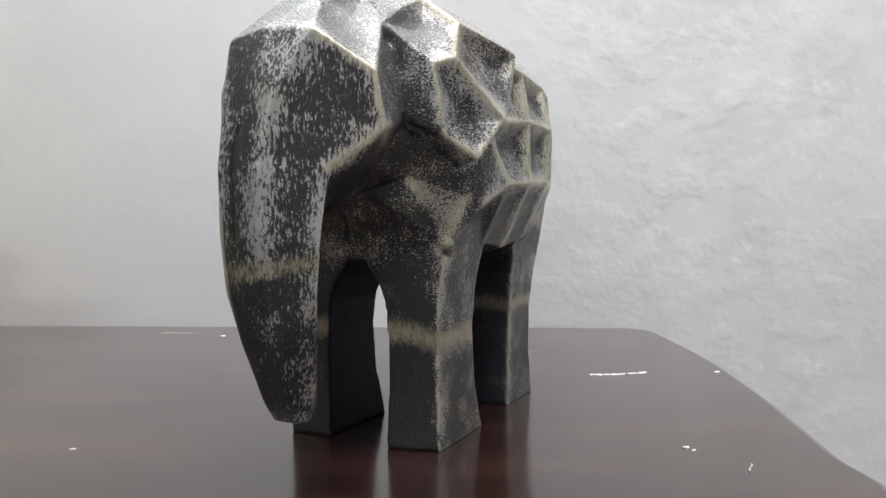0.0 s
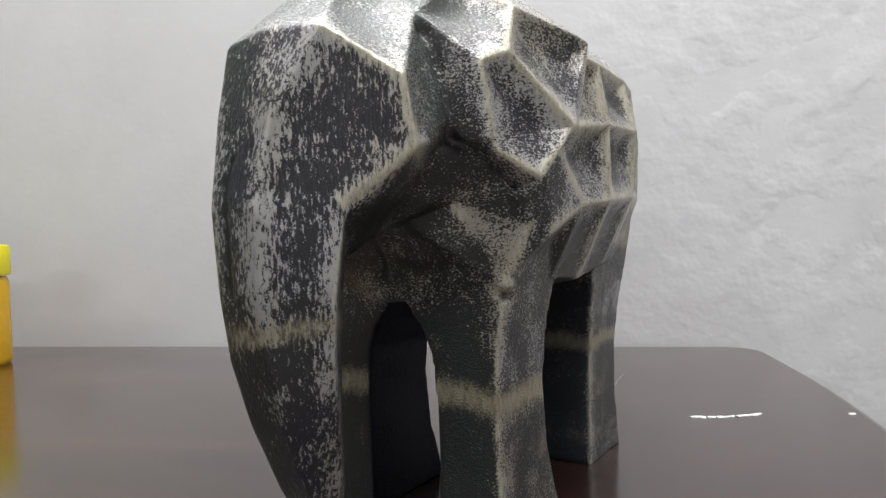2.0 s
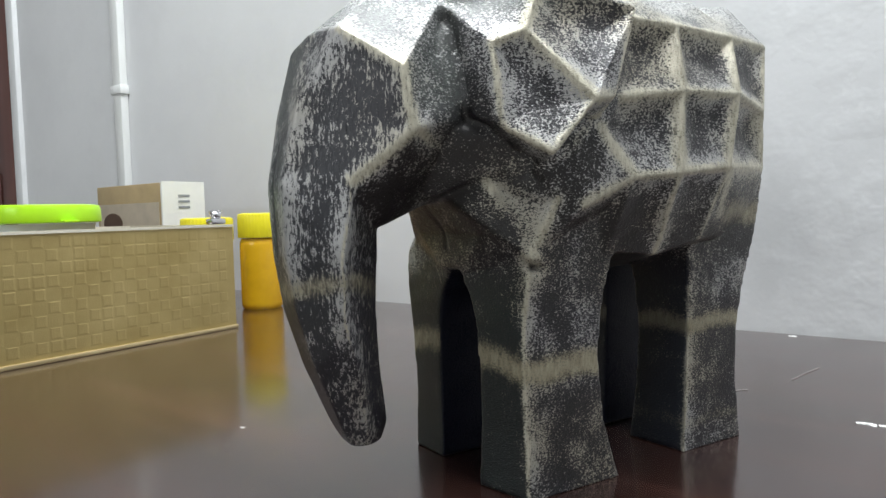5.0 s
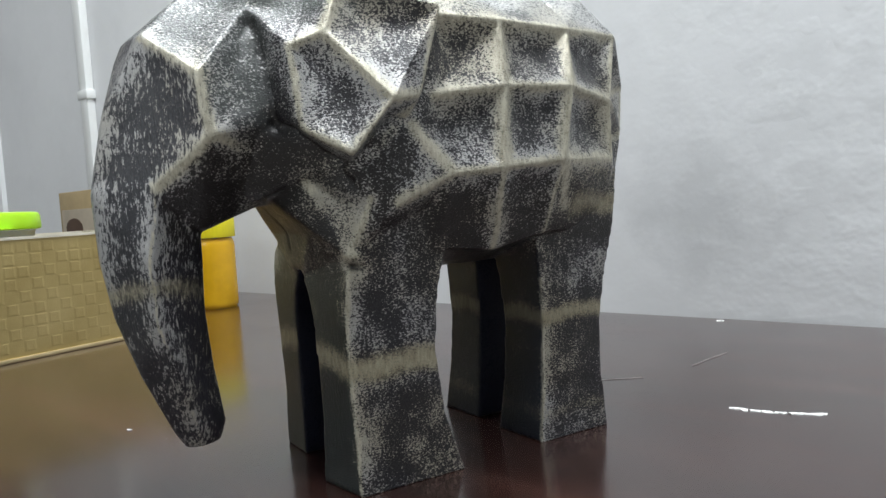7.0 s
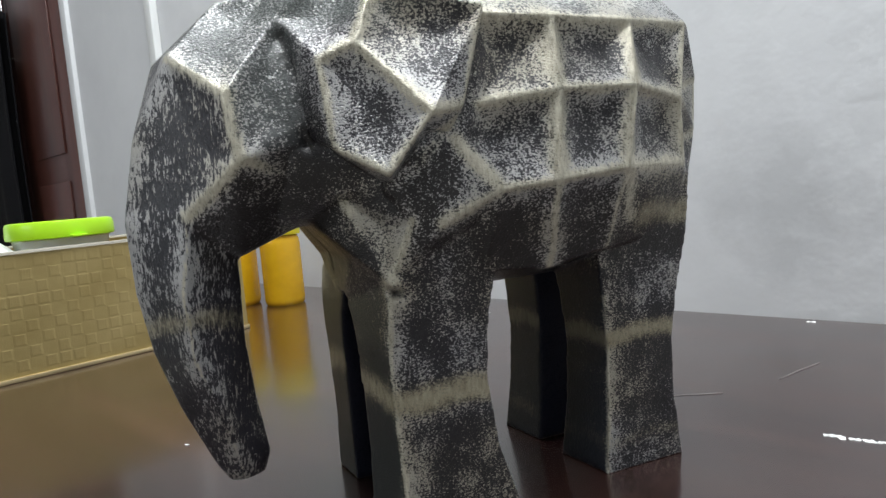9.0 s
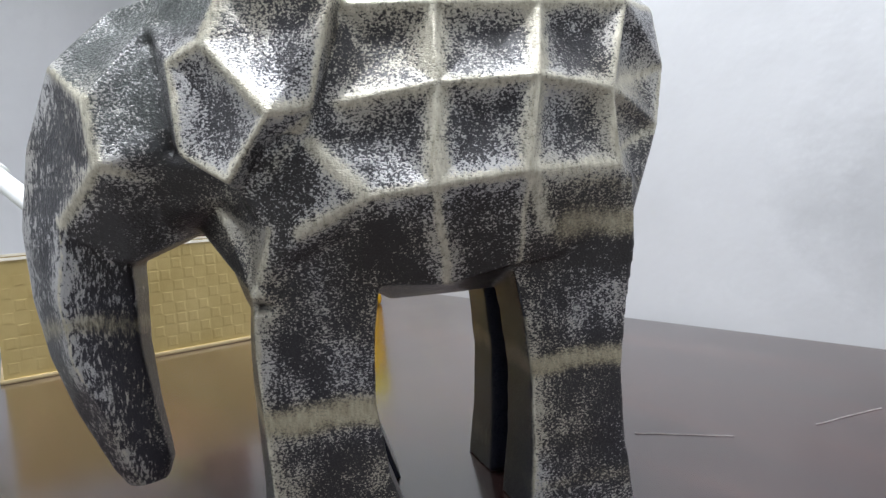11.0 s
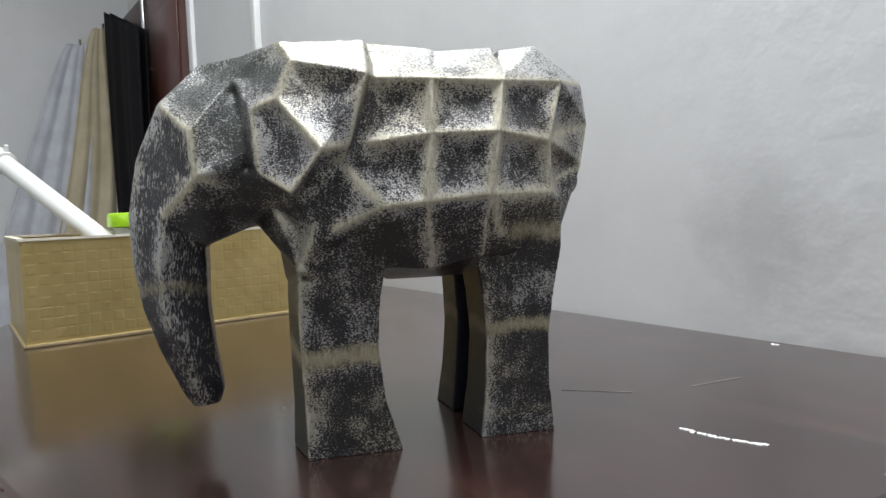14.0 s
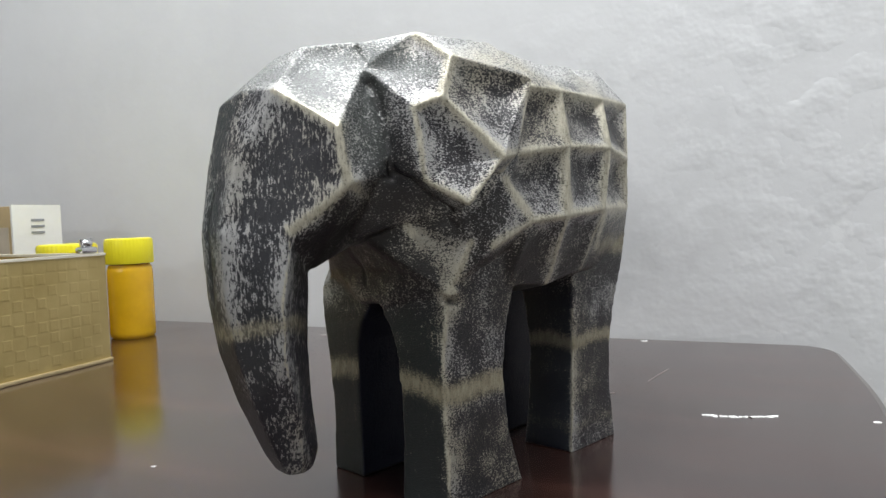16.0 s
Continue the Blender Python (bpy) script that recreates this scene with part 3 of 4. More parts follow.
def ridge_lines():
    """The cream-brushed ridges on one side, as (point, point, half-width)."""
    lines = []
    for col in (FIRST, SECOND):
        lines += [(a, b, 0.0048) for a, b in zip(col[1:], col[2:])]
    lines += [(a, b, 0.0026) for a, b in zip(THIRD[1:], THIRD[2:])] + [(RUMP[0], RUMP[1], 0.002), (RUMP[1], RUMP[2], 0.002)]
    for k in (1, 2, 3):
        lines += [(a[k], b[k], 0.0027) for a, b in ((FORE, FIRST), (FIRST, SECOND), (SECOND, THIRD))]
        lines += [(THIRD[k], RUMP[k - 1], 0.002)]
    lines += [(SHOULDER_UP, SHOULDER, 0.0036), (SHOULDER, ELBOW, 0.0030), (FIRST[3], BELLY_MID, 0.0018), (SECOND[3], BELLY_HIND, 0.0012), (SECOND[3], (-0.046, 0.062, 0.128), 0.004)]
    lines += [(EAR_CREST, EAR_TOP, 0.0026), (EAR_TOP, EAR_FOLD, 0.0034), (EAR_FOLD, EAR_MID, 0.0027), (EAR_FOLD, EAR_FRONT, 0.0026), (EAR_FRONT, EAR_LOW, 0.0018), (EAR_LOW, EAR_TIP, 0.0026), (EAR_TIP, EAR_MID, 0.0030), (EAR_MID, EAR_REAR, 0.0030), (EAR_REAR, EAR_BACK, 0.0018), ((0.0450, 0.0735, 0.1750), (0.0670, 0.0685, 0.1545), 0.0032)]
    lines += [(BROW, TEMPLE, 0.0024), (TEMPLE, CHEEK, 0.0034), (CHEEK, JOWL, 0.0030), (CHEEK, (0.110, 0.042, 0.160), 0.0024)]
    for rings in (FRONT_LEG, HIND_LEG):
        lines += [((a[3], a[5], a[0]), (b[3], b[5], b[0]), 0.0014) for a, b in zip(rings[2:], rings[3:])]
    for high, low in zip(TRUNK, TRUNK[1:]):
        lines += [((*high[2], high[0]), (*low[2], low[0]), 0.0007)]
    lines += [(VEE, KNOT, 0.0019), ((0.0840, 0.0375, 0.147), (0.0825, 0.0395, 0.143), 0.0026)]
    return lines


def segment_distance(points, a, b):
    a, b = np.array(a), np.array(b)
    t = np.clip(((points - a) @ (b - a)) / ((b - a) @ (b - a)), 0, 1)
    return np.linalg.norm(points - (a + t[:, None] * (b - a)), axis=1)


def facet_hollow(points, normals, corners, depth):
    """How deep each point lies in one dished facet: nothing at its rim, most in its middle."""
    c = np.array(corners)
    mid = c.mean(axis=0)
    n = np.linalg.svd(c - mid)[2][2]
    if n[1] < 0:
        n = -n
    x = c[0] - mid
    x = (x - n * (x @ n)) / np.linalg.norm(x - n * (x @ n))
    y = np.cross(n, x)
    flat = np.stack([(points - mid) @ x, (points - mid) @ y], axis=1)
    ring = np.stack([(c - mid) @ x, (c - mid) @ y], axis=1)
    inside = np.zeros(len(points), bool)
    edge = np.full(len(points), 1.0)
    for p, q in zip(ring, np.roll(ring, -1, axis=0)):
        crosses = (p[1] > flat[:, 1]) != (q[1] > flat[:, 1])
        at_x = p[0] + (flat[:, 1] - p[1]) * (q[0] - p[0]) / (q[1] - p[1] if abs(q[1] - p[1]) > 1e-9 else 1e-9)
        inside ^= crosses & (flat[:, 0] < at_x)
        edge = np.minimum(edge, segment_distance(flat, p, q))
    inside &= (np.abs((points - mid) @ n) < 0.010) & (normals @ n > 0.35)
    if not inside.any():
        return np.zeros(len(points)), inside
    s = np.clip(edge / edge[inside].max(), 0, 1)
    rise = np.clip((points[:, 2] - mid[2]) / (np.ptp(c[:, 2]) / 2), -1, 1)
    return np.where(inside, depth * (1 - (1 - s) ** 2) * (1 + 0.55 * rise), 0.0), inside


def keep_largest(mesh):
    """Drop the shells of voids that lie inside the solid."""
    bm = bmesh.new()
    bm.from_mesh(mesh)
    left, shells = set(bm.verts), []
    while left:
        stack, shell = [left.pop()], []
        while stack:
            v = stack.pop()
            shell.append(v)
            for e in v.link_edges:
                o = e.other_vert(v)
                if o in left:
                    left.remove(o)
                    stack.append(o)
        shells.append(shell)
    shells.sort(key=len)
    for shell in shells[:-1]:
        bmesh.ops.delete(bm, geom=shell, context="VERTS")
    bm.to_mesh(mesh)
    bm.free()


def ramp01(values, low, high):
    return np.clip((values - low) / (high - low), 0, 1)


def relax(at, edges, weight, rounds):
    """Even out the surface where the weight says so."""
    n = len(at)
    count = np.bincount(edges.ravel(), minlength=n)[:, None]
    for _ in range(rounds):
        total = np.stack([np.bincount(edges[:, 0], at[edges[:, 1], k], n) + np.bincount(edges[:, 1], at[edges[:, 0], k], n) for k in range(3)], axis=1)
        at = at + (total / count - at) * weight[:, None] * 0.6
    return at


def build_elephant():
    bm = elephant_solid()
    rough = bpy.data.meshes.new("elephant_blank")
    bmesh.ops.recalc_face_normals(bm, faces=bm.faces)
    bm.to_mesh(rough)
    bm.free()
    blank = new("elephant_blank", rough)
    remesh = blank.modifiers.new("remesh", "REMESH")
    remesh.mode, remesh.voxel_size = "VOXEL", 0.0011
    soften = blank.modifiers.new("soften", "SMOOTH")
    soften.factor, soften.iterations = 0.5, 5
    mesh = bpy.data.meshes.new_from_object(blank.evaluated_get(bpy.context.evaluated_depsgraph_get()))
    bpy.data.objects.remove(blank)
    bpy.data.meshes.remove(rough)
    keep_largest(mesh)
    n = len(mesh.vertices)
    at, way = np.empty(n * 3), np.empty(n * 3)
    mesh.vertices.foreach_get("co", at)
    mesh.vertices.foreach_get("normal", way)
    at, way = at.reshape(n, 3), way.reshape(n, 3)
    edges = np.empty(len(mesh.edges) * 2, np.int32)
    mesh.edges.foreach_get("vertices", edges)
    edges = edges.reshape(-1, 2)
    mirror = np.stack([np.ones(n), np.where(at[:, 1] < 0, -1.0, 1.0), np.ones(n)], axis=1)
    fold, out = at * mirror, way * mirror
    u, w, z = fold[:, 0], fold[:, 1], fold[:, 2]
    hollow, carved = np.zeros(n), np.zeros(n, bool)
    for corners, depth in facets():
        dish, inside = facet_hollow(fold, out, corners, depth)
        hollow = np.maximum(hollow, dish)
        carved |= inside
    ridge = np.zeros(n)
    shaken = fold + 0.0005 * np.stack([np.sin(190 * z + 60 * at[:, 1]), np.sin(170 * u), np.sin(210 * u + 90 * at[:, 1])], axis=1)
    near = np.full(n, 1.0)
    for a, b, half in ridge_lines():
        d = segment_distance(shaken, a, b)
        ridge = np.maximum(ridge, np.exp(-(d / half) ** 2 * 0.7))
        near = np.minimum(near, d)
    front, hind, trunk = (u > 0.0) & (u < 0.1), u <= 0.0, (u > 0.118) & (z < 0.15)
    wave = 0.0012 * np.sin(u * 120) + 0.0016 * np.sin(w * 130 + 1) - 0.05 * (u - 0.05) * (u > 0)

    def belt(level, half):
        return np.exp(-((z + wave - level) / half) ** 2)

    band = front * belt(0.061, 0.0075) + hind * (belt(0.070, 0.0058) + 0.8 * ramp01(-u, 0.042, 0.054) * belt(0.130, 0.0075) + 0.45 * ramp01(-u, 0.05, 0.062) * belt(0.146, 0.005) + 0.4 * belt(0.016, 0.006)) + trunk * 0.62 * belt(0.097, 0.006)
    crack = np.zeros(n)
    for a, b in zip(CRACK, CRACK[1:]):
        gap = segment_distance(at * np.array([0, 1, 1]), (0, *a[1:]), (0, *b[1:])) + 0.05 * (way[:, 0] < 0.3)
        crack = np.maximum(crack, np.exp(-(gap / (0.0017 + 0.0005 * np.sin(at[:, 2] * 700))) ** 2))
    # the crease before the ear, sunk and with its shade painted in dark
    groove = np.zeros(n)
    for a, b in (((0.1045, 0.0375, 0.2150), (0.1015, 0.0415, 0.200)), ((0.1015, 0.0415, 0.200), CREASE_LOW)):
        groove = np.maximum(groove, np.exp(-(segment_distance(fold, a, b) / 0.0024) ** 2))
    # brown glaze plus painted shade: throat recesses, under the ears, along the belly
    glaze_shade = np.maximum(groove, np.where(carved, 0.0, ramp01(u, 0.036, 0.046) * ramp01(-u, -0.150, -0.140) * ramp01(z, 0.112, 0.125) * ramp01(-z, -0.172, -0.160)))
    glaze_shade = np.maximum(glaze_shade, (u < 0.045) * ramp01(z, 0.100, 0.112) * ramp01(-z, -0.150, -0.140))
    # silver along the ridges; the extra on the back's top is painted overhead glare
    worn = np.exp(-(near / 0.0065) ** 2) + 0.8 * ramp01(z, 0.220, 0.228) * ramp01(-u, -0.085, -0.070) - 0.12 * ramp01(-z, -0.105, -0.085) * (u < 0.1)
    # silver dragged down the trunk's front edge, little of it near the tip
    muzzle = np.minimum(segment_distance(fold, BROW, NOSE), segment_distance(fold, NOSE, NOSE_LOW))
    for high, low in zip(TRUNK[:3], TRUNK[1:]):
        muzzle = np.minimum(muzzle, segment_distance(fold, (*high[1], high[0]), (*low[1], low[0])))
    worn += 1.1 * np.exp(-(muzzle / 0.008) ** 2) * ramp01(z, 0.085, 0.115) - 0.3 * trunk * ramp01(-z, -0.115, -0.085) - 0.1 * ramp01(u, 0.112, 0.126)
    # the legs' front faces were left almost bare
    bare = ramp01(way[:, 0], 0.5, 0.8) * ramp01(-z, -0.108, -0.090) * (u < 0.1)
    worn -= 0.9 * bare
    chest = facet_hollow(fold, out, [PATCH, VEE, KNOT], 1.0)[1]
    worn += 0.35 * chest
    brushed = ramp01(u, 0.123, 0.130) * ramp01(0.1915 + (u - 0.129) - z, -0.003, 0.003)
    # a thin grey-green veil over the forehead and the brims of the ears
    veil_glare = np.maximum(ramp01(z, 0.212, 0.222) * ramp01(u, 0.060, 0.070), 0.8 * ramp01(u, 0.098, 0.104) * ramp01(z, 0.164, 0.184) * (1 - brushed))
    # the back's top gets it too, as overhead glare painted into the colour
    veil_glare = np.maximum(veil_glare, ramp01(z, 0.220, 0.226)) * (1 - groove)
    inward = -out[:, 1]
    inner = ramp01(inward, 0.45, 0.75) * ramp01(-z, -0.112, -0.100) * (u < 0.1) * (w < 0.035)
    # hind legs' front faces darkened too, their shade put into the colour
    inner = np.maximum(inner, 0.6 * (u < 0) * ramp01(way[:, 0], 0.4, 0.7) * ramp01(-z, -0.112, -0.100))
    moss = ramp01(u, 0.128, 0.153) * ramp01(way[:, 0], 0.25, 0.65) * np.clip((0.012 - at[:, 1]) / 0.02, 0.25, 1)
    lip = np.exp(-(segment_distance(at, (0.0735, 0.0525, 0.1125), (0.0690, 0.0560, 0.1120)) / 0.0022) ** 2)
    dent = np.exp(-(segment_distance(at, (0.0735, 0.0525, 0.1075), (0.0670, 0.0550, 0.1060)) / 0.0020) ** 2)
    hollow = hollow - 0.0016 * lip + 0.0026 * dent
    crack, ridge = np.maximum(crack, 0.85 * dent), np.maximum(ridge, lip)
    moss = np.maximum(moss, 0.8 * bare)
    at = at - way * (hollow + 0.0008 * crack + 0.0030 * groove)[:, None]
    # the throat, the cheeks' undersides and the chest run softly into one another
    throat = ramp01(u, 0.086, 0.094) * ramp01(-u, -0.136, -0.124) * ramp01(z, 0.124, 0.132) * ramp01(-z, -0.172, -0.158) * ramp01(-w, -0.050, -0.042)
    throat = np.maximum(throat, 0.7 * ramp01(u, 0.044, 0.052) * ramp01(-u, -0.094, -0.086) * ramp01(z, 0.140, 0.148) * ramp01(-z, -0.176, -0.168) * ramp01(-w, -0.071, -0.067))
    at = relax(at, edges, 0.10 + 0.90 * throat, 10)
    mesh.vertices.foreach_set("co", at.ravel())
    for key, values in (("moss", moss), ("inner", inner), ("crack", np.clip(crack * 1.6 - 0.3, 0, 1)), ("ridge", ridge * (1 - 0.8 * groove)), ("band", band), ("worn", worn), ("glaze_shade", glaze_shade), ("brushed", brushed), ("veil_glare", veil_glare)):
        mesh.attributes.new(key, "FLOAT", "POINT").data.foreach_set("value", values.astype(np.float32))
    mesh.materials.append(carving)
    for face in mesh.polygons:
        face.use_smooth = True
    mesh.update()
    ob = new("elephant_statue", mesh)
    ob.matrix_world = pose(-0.0028, 0.3947, 0.0, 0, 0, -114.2)
    return tagged(ob, "faceted charcoal elephant statue with cream ridges, standing on the table", "statue")


build_elephant()


# ---- the gold box and what it holds ----
BOX_X0, BOX_X1, BOX_Y0, BOX_Y1, BOX_H = -0.735, -0.508, 0.212, 0.537, 0.125


def build_gold_box():
    ob = thing("storage_box", ((BOX_X0 + BOX_X1) / 2, (BOX_Y0 + BOX_Y1) / 2, 0), "open gold embossed card box on the table", "box")
    wide, deep, t = (BOX_X1 - BOX_X0) / 2, (BOX_Y1 - BOX_Y0) / 2, 0.004
    box("base", (-wide, -deep, 0), (wide, deep, 0.004), gold, ob, bevel=0.0008)

    def side_panel(name, length, m):
        """A panel with rows of small raised squares, laid in a broken chequer."""
        bm = bmesh.new()
        box_into(bm, (-length / 2, 0, 0.004), (length / 2, t, BOX_H - 0.003))
        size, rng = 0.0125, random.Random(4)
        rows, cols = int((BOX_H - 0.012) / size), int((length - 0.006) / size)
        for r in range(rows):
            for c in range(cols):
                if (r + c) % 2 == 0 or rng.random() < 0.12:
                    x, z = -length / 2 + 0.003 + c * size, 0.008 + r * size
                    a = [bm.verts.new((x + dx * size, -0.00005, z + dz * size)) for dx, dz in ((0.04, 0.04), (0.96, 0.04), (0.96, 0.96), (0.04, 0.96))]
                    b = [bm.verts.new((x + dx * size, -0.00024, z + dz * size)) for dx, dz in ((0.20, 0.16), (0.80, 0.16), (0.80, 0.90), (0.20, 0.90))]
                    for k in range(4):
                        bm.faces.new((a[k], a[(k + 1) % 4], b[(k + 1) % 4], b[k]))
                    bm.faces.new(b)
        bm.transform(m)
        part(name, bm, gold, ob)

    side_panel("front_panel", 2 * deep, pose(wide, 0, 0, 0, 0, 90))
    side_panel("back_panel", 2 * deep, pose(-wide, 0, 0, 0, 0, -90))
    side_panel("end_panel", 2 * wide - 2 * t - 0.001, pose(0, -deep, 0))
    side_panel("end_panel", 2 * wide - 2 * t - 0.001, pose(0, deep, 0, 0, 0, 180))
    for name, low, high in (("rim", (wide - 0.006, -deep, BOX_H - 0.0028), (wide + 0.0018, deep, BOX_H)), ("rim", (-wide - 0.0018, -deep, BOX_H - 0.0028), (-wide + 0.006, deep, BOX_H)),
                            ("rim", (-wide + 0.0062, -deep - 0.0018, BOX_H - 0.0028), (wide - 0.0062, -deep + 0.006, BOX_H)), ("rim", (-wide + 0.0062, deep - 0.006, BOX_H - 0.0028), (wide - 0.0062, deep + 0.0018, BOX_H))):
        box(name, low, high, cream_paper, ob, "pale paper rim")
    box("base_strip", (wide + 0.0002, -deep - 0.001, 0.0), (wide + 0.0035, deep + 0.001, 0.0045), gold_edge, ob, "bright gold strip", bevel=0.001)
    box("base_strip", (-wide, -deep - 0.0035, 0.0), (wide, -deep - 0.0002, 0.0045), gold_edge, ob, "bright gold strip", bevel=0.001)


build_gold_box()


def build_tub():
    ob = thing("plastic_tub", (-0.628, 0.380, 0.0042), "round cloudy plastic tub with lime green lid in gold box", "tub")
    bm = bmesh.new()
    lathe_into(bm, [(0.036, 0.0), (0.040, 0.003), (0.049, 0.124), (0.050, 0.127)])
    part("body", bm, clear_tub, ob, smooth=True)
    bm = bmesh.new()
    lathe_into(bm, [(0.051, 0.1275), (0.0555, 0.1285), (0.056, 0.131), (0.0555, 0.143), (0.054, 0.1465), (0.049, 0.1475), (0.047, 0.1455), (0.020, 0.145)])
    lid = part("lid", bm, lime_plastic, ob, "lime green ribbed lid", smooth=True)
    box("tab", (0.052, -0.008, 0.128), (0.064, 0.008, 0.1305), lime_plastic, lid, bevel=0.001)


build_tub()


def build_flag():
    foot, knuckle = Vector((-0.526, 0.365, 0.055)), Vector((-0.846, 0.223, 0.237))
    way = (knuckle - foot).normalized()
    start, end = foot, knuckle + way * 0.46
    ob = thing("flag", start, "green cloth flag on a white pole leaning in gold box", "flag")
    home = Matrix.Translation(-start)

    def rod(name, a, b, r, r2=None, parent=ob, label=""):
        bm = bmesh.new()
        rod_into(bm, a, b, r, r2, 28)
        bm.transform(home)
        return part(name, bm, white_plastic, parent, label, smooth=True)

    pole = rod("pole", start, knuckle, 0.0135)
    rod("sleeve", knuckle - way * 0.004, end, 0.0158)
    rod("collar", knuckle - way * 0.008, knuckle + way * 0.006, 0.0182, parent=pole)
    rod("clip", knuckle + Vector((0.004, 0.004, 0.008)), knuckle + Vector((0.012, 0.006, 0.024)), 0.004, 0.003, pole)
    bm = bmesh.new()
    nu, nv, rows = 40, 24, []
    for i in range(nu + 1):
        s = i / nu
        a = knuckle + way * (0.012 + 0.36 * s)
        rows.append([])
        for k in range(nv + 1):
            v = k / nv
            fall = 0.20 * v
            ripple = 0.013 * v * math.sin(s * 17 + v * 2.0) + 0.006 * v * math.sin(s * 41)
            p = a + Vector((-0.06 * v, -0.20 * v, -0.85 * fall)) + Vector((0.2, 1.0, 0)) * ripple
            rows[-1].append(bm.verts.new(p - start))
    for a, b in zip(rows, rows[1:]):
        for k in range(nv):
            bm.faces.new((a[k], a[k + 1], b[k + 1], b[k]))
    cloth = part("cloth", bm, flag_green, ob, "bright green cloth", smooth=True)
    thick = cloth.modifiers.new("thickness", "SOLIDIFY")
    thick.thickness = 0.0012


build_flag()


# ---- jars and the card box behind the gold box ----
def build_jar(place, radius, height, label):
    ob = thing("jar", place, label, "jar", group="yellow-lidded jars")
    bm = bmesh.new()
    r, h = radius, height
    lathe_into(bm, [(r * 0.9, 0.0), (r * 0.98, 0.003), (r, 0.008), (r, h * 0.66), (r * 0.97, h * 0.70), (r * 0.90, h * 0.735)])
    part("body", bm, amber, ob, "amber see-through plastic body", smooth=True)
    bm = bmesh.new()
    lathe_into(bm, [(r * 1.03, h * 0.745), (r * 1.05, h * 0.755), (r * 1.05, h * 0.97), (r * 1.02, h * 0.992), (r * 0.9, h), (r * 0.3, h)], 160)
    for v in bm.verts:
        if h * 0.75 < v.co.z < h * 0.98:
            v.co.xy *= 1 + 0.011 * math.cos(40 * math.atan2(v.co.y, v.co.x))
    part("lid", bm, yellow_plastic, ob, "bright yellow screw lid", smooth=True)
    return ob


build_jar((-0.622, 0.668, 0), 0.0295, 0.139, "narrow amber plastic jar with a yellow lid on the table")
build_jar((-0.700, 0.633, 0), 0.0355, 0.134, "amber jar with a yellow lid standing behind the gold box")


def build_card_box():
    ob = thing("card_box", (-0.88, 0.648, 0), "brown kraft and white card box standing by the wall", "box", turn=0)
    box("body", (-0.10, -0.036, 0), (0.096, 0.036, 0.19), kraft, ob, bevel=0.001)
    box("side_sleeve", (0.0965, -0.037, 0.0), (0.100, 0.037, 0.192), white_card, ob, "white printed side")
    for k in range(3):
        box("printed_bar", (0.1003, -0.010, 0.150 + 0.009 * k), (0.1008, 0.010, 0.1535 + 0.009 * k), grey_ink, ob, "grey bar of small print")
    box("front_panel", (-0.092, -0.0368, 0.0), (0.090, -0.0362, 0.160), pale_kraft, ob, "paler printed front panel")
    bm = bmesh.new()
    bmesh.ops.create_cone(bm, cap_ends=True, segments=18, radius1=0.028, radius2=0.026, depth=0.0008, matrix=Matrix.Translation((-0.050, -0.0372, 0.128)) @ pose(0, 0, 0, 90) @ Matrix.Diagonal((1.1, 0.62, 1, 1)))
    part("mark", bm, dark_mark, ob, "dark brown printed mark")


build_card_box()


def build_clip():
    """A spring clip that bites the rim at the gold box's far corner."""
    ob = thing("metal_clip", (-0.513, 0.518, 0.1255), "small chrome spring clip gripping the gold box's rim", "clip")
    bm = bmesh.new()
    box_into(bm, (-0.006, -0.010, 0.0), (0.006, 0.010, 0.007), 0.002)
    part("jaw", bm, chrome, ob, smooth=True)
    bm = bmesh.new()
    rod_into(bm, (0, -0.004, 0.006), (0, -0.007, 0.016), 0.0022)
    rod_into(bm, (0, 0.004, 0.006), (0, 0.007, 0.016), 0.0022)
    part("lever", bm, chrome, ob, smooth=True)
    bm = bmesh.new()
    bmesh.ops.create_uvsphere(bm, u_segments=20, v_segments=12, radius=0.0055, matrix=Matrix.Translation((0, 0, 0.011)) @ Matrix.Diagonal((1.1, 1.3, 0.9, 1)))
    part("knob", bm, chrome, ob, smooth=True)


build_clip()

# ---- along the wall ----
CONDUIT_X = -1.225
conduit = thing("conduit", (CONDUIT_X, WALL_Y, 0), "white plastic cable conduit running up the wall", "conduit")
box("channel", (-0.016, -0.018, -0.4), (0.016, -0.0005, 1.88), white_plastic, conduit, bevel=0.003)
for z in (0.402, 1.16):
    box("clip", (-0.022, -0.021, z), (0.022, -0.0004, z + 0.02), white_plastic, conduit, bevel=0.003)


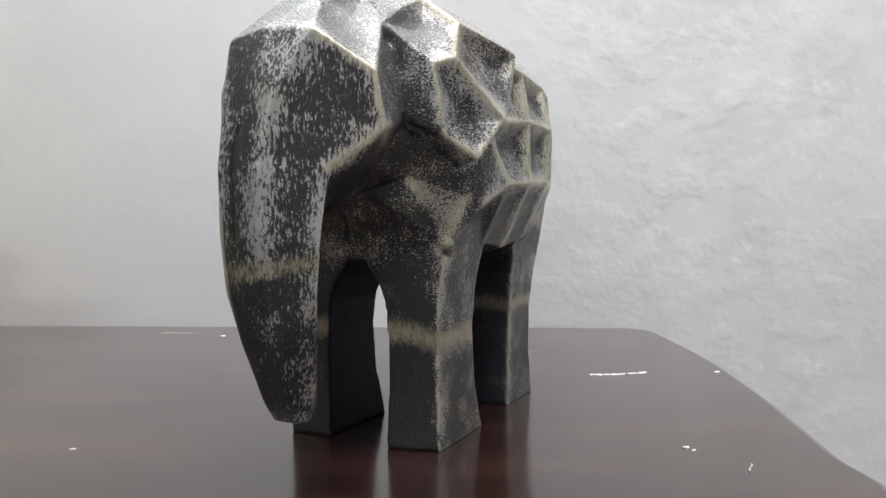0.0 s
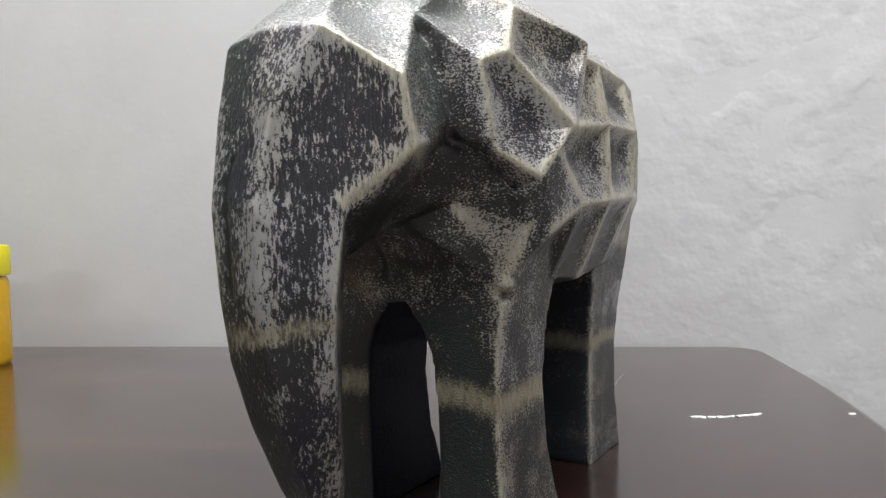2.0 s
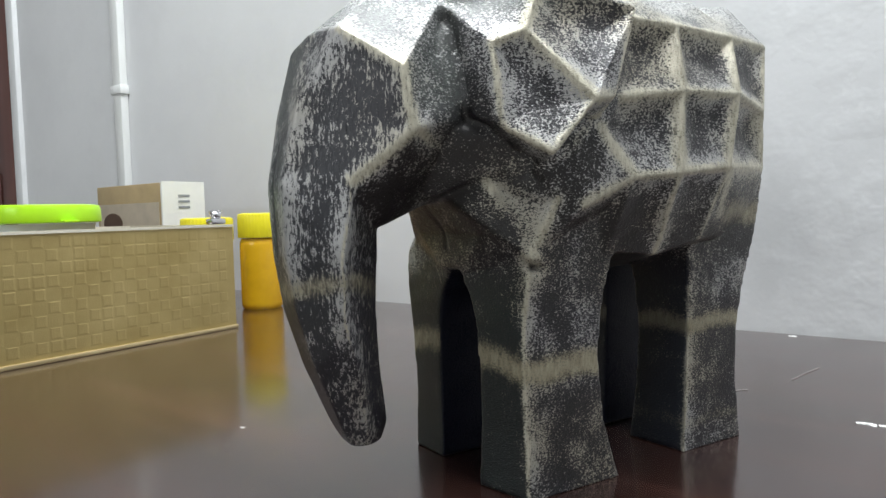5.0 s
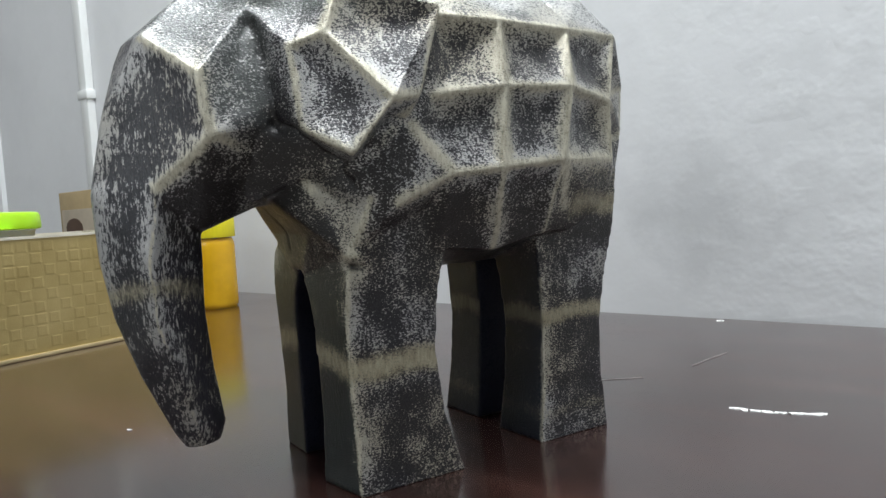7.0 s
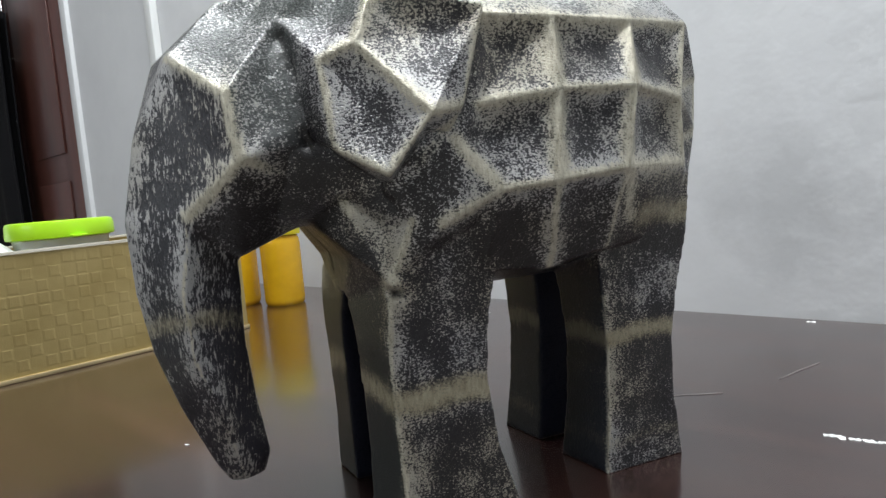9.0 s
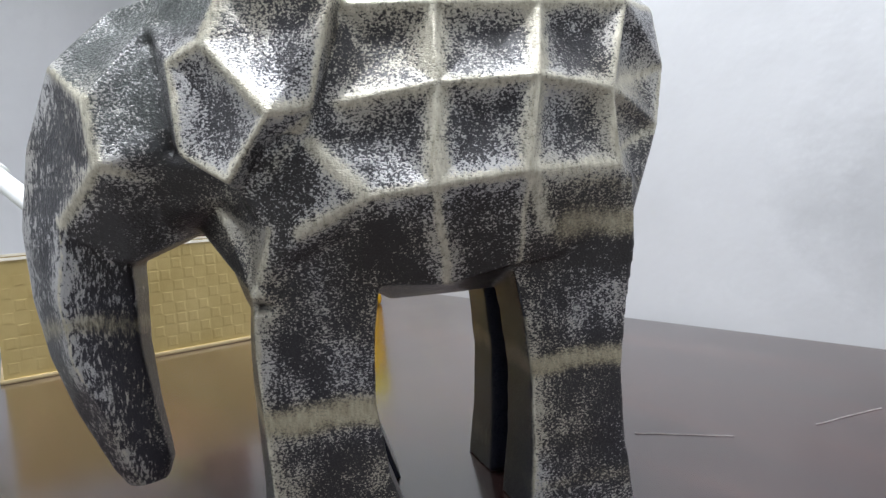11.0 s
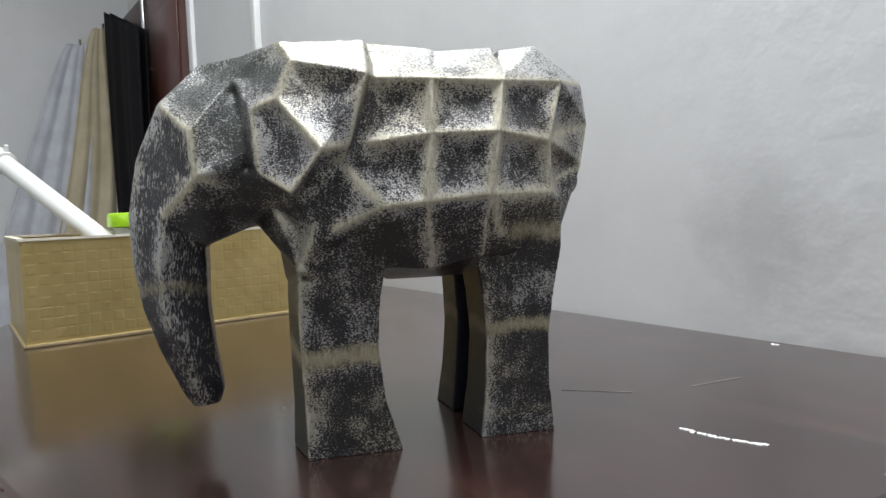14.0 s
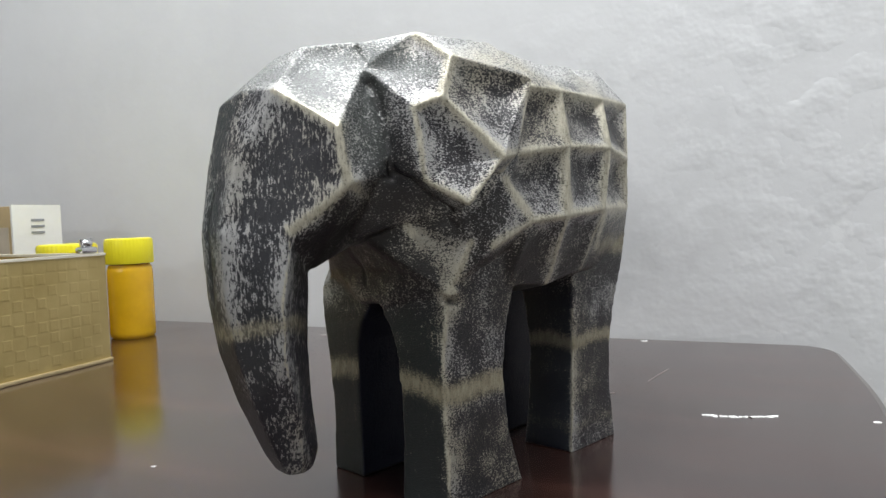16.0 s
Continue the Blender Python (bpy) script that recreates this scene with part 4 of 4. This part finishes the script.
def build_door():
    """A wooden panelled leaf that fills the wall's end."""
    ob = thing("wooden_door", (-2.25, WALL_Y + 0.022, FLOOR), "reddish-brown wooden panelled door with clothes hung on it", "door")
    top = 0.985 - FLOOR
    box("stile", (0.0, -0.030, 0), (0.465, 0.0, top + 0.6), red_wood, ob, "reddish-brown wide stile", bevel=0.004)
    for low, high in ((0.12, 1.02), (1.10, 1.62)):
        box("panel", (0.10, -0.036, low), (0.38, -0.0302, high), red_wood, ob, bevel=0.004)
    box("leaf", (-0.55, -0.028, 0), (-0.002, 0.0, top), dark_wood, ob, "dark brown leaf", bevel=0.004)
    bm = bmesh.new()
    rod_into(bm, (-0.005, -0.045, top - 0.30), (-0.005, -0.045, top - 0.04), 0.008)
    rod_into(bm, (-0.005, -0.045, top - 0.29), (-0.005, -0.028, top - 0.29), 0.005)
    rod_into(bm, (-0.005, -0.045, top - 0.05), (-0.005, -0.028, top - 0.05), 0.005)
    part("handle", bm, chrome, ob, "chrome pull handle", smooth=True)


build_door()


def build_garment(name, place, turn, length, top_w, low_w, folds, depth, material, label, slant=0.0, seed=0, lean=0.0):
    """A hanging garment: two layers of cloth with folds that open towards the hem."""
    ob = thing(name, place, label, "clothes", turn)
    rng = random.Random(seed)
    shift = [rng.uniform(0, 6.28) for _ in range(3)]
    nu, nv = 60, 40
    for layer, push in (("front_layer", -0.5), ("back_layer", 0.5)):
        bm = bmesh.new()
        rows = []
        for k in range(nv + 1):
            v = k / nv
            rows.append([])
            for i in range(nu + 1):
                s = i / nu - 0.5
                wide = top_w + (low_w - top_w) * v ** 0.7
                amp = depth * (0.25 + 0.75 * v)
                y = push * 0.03 + amp * (math.sin(folds * 2 * math.pi * s + shift[0] + 0.6 * v) * 0.6 + 0.4 * math.sin(folds * 3.7 * math.pi * s + shift[1])) * (1 - 0.5 * abs(s))
                x = s * wide + lean * v + 0.012 * math.sin(6 * v + shift[2])
                z = -v * length - slant * (s + 0.5) * (1 - v) + 0.01 * math.sin(9 * s + shift[1]) * v
                rows[-1].append(bm.verts.new((x, y * 0.8, z)))
        for a, b in zip(rows, rows[1:]):
            for i in range(nu):
                bm.faces.new((a[i], a[i + 1], b[i + 1], b[i]))
        cloth = part(layer, bm, material, ob, smooth=True)
        thick = cloth.modifiers.new("thickness", "SOLIDIFY")
        thick.thickness = 0.004
    bm = bmesh.new()
    rod_into(bm, (0, 0.02, 0.005), (0, 0.08, 0.012), 0.006)
    rod_into(bm, (0, 0.02, 0.005), (0, 0.012, 0.03), 0.006)
    part("hook", bm, chrome, ob, "small metal hook", smooth=True)
    return ob


build_garment("black_trousers", (-2.43, WALL_Y - 0.06, 1.01), 0, 1.25, 0.56, 0.54, 2.2, 0.02, black_cloth, "black cloth trousers hung over the wooden door", slant=0.2, seed=3)
build_garment("beige_shawl", (LEFT_X + 0.12, 0.735, 0.945), 90, 1.2, 0.06, 0.44, 3.0, 0.03, beige_cloth, "long beige cloth hung from a hook on the wall", seed=5, lean=-0.06)
build_garment("grey_shirt", (LEFT_X + 0.11, 0.645, 0.87), 90, 1.5, 0.12, 0.62, 3.2, 0.035, grey_cloth, "pale grey-blue shirt hung from a hook on the wall", seed=8, lean=-0.17)


# ---- the stool pushed under the table's front ----
def build_stool():
    ob = thing("stool", (-0.82, 0.02, FLOOR), "dark wooden stool pushed under the table's front", "stool")
    box("seat", (-0.26, -0.24, 0.40), (0.26, 0.24, 0.43), dark_wood, ob, bevel=0.006)
    for x in (-0.22, 0.22):
        for y in (-0.20, 0.20):
            box("leg", (x - 0.02, y - 0.02, 0), (x + 0.02, y + 0.02, 0.3995), dark_wood, ob, bevel=0.003)
        box("stretcher", (x - 0.012, -0.18, 0.14), (x + 0.012, 0.18, 0.165), dark_wood, ob)


def make_camouflage():
    m = Nodes("green_and_olive_patterned_cloth")
    tone = m.ramp(m.noise(7.0, 3.0), (0.42, (0.012, 0.045, 0.018)), (0.5, (0.03, 0.075, 0.025)), (0.6, (0.16, 0.16, 0.05)))
    m.set(Base_Color=tone, Roughness=0.9)
    m.bump(m.noise(500.0, 2.0), 0.3, 0.001)
    return m.material


build_stool()
cushion = bmesh.new()
box_into(cushion, (-0.27, -0.25, 0), (0.27, 0.25, 0.07), 0.03, 4)
cushion = part("cushion", cushion, make_camouflage(), smooth=True)
cushion.matrix_world = pose(-0.82, 0.02, FLOOR + 0.431)
tagged(cushion, "green and olive patterned cushion lying on the stool", "cushion")
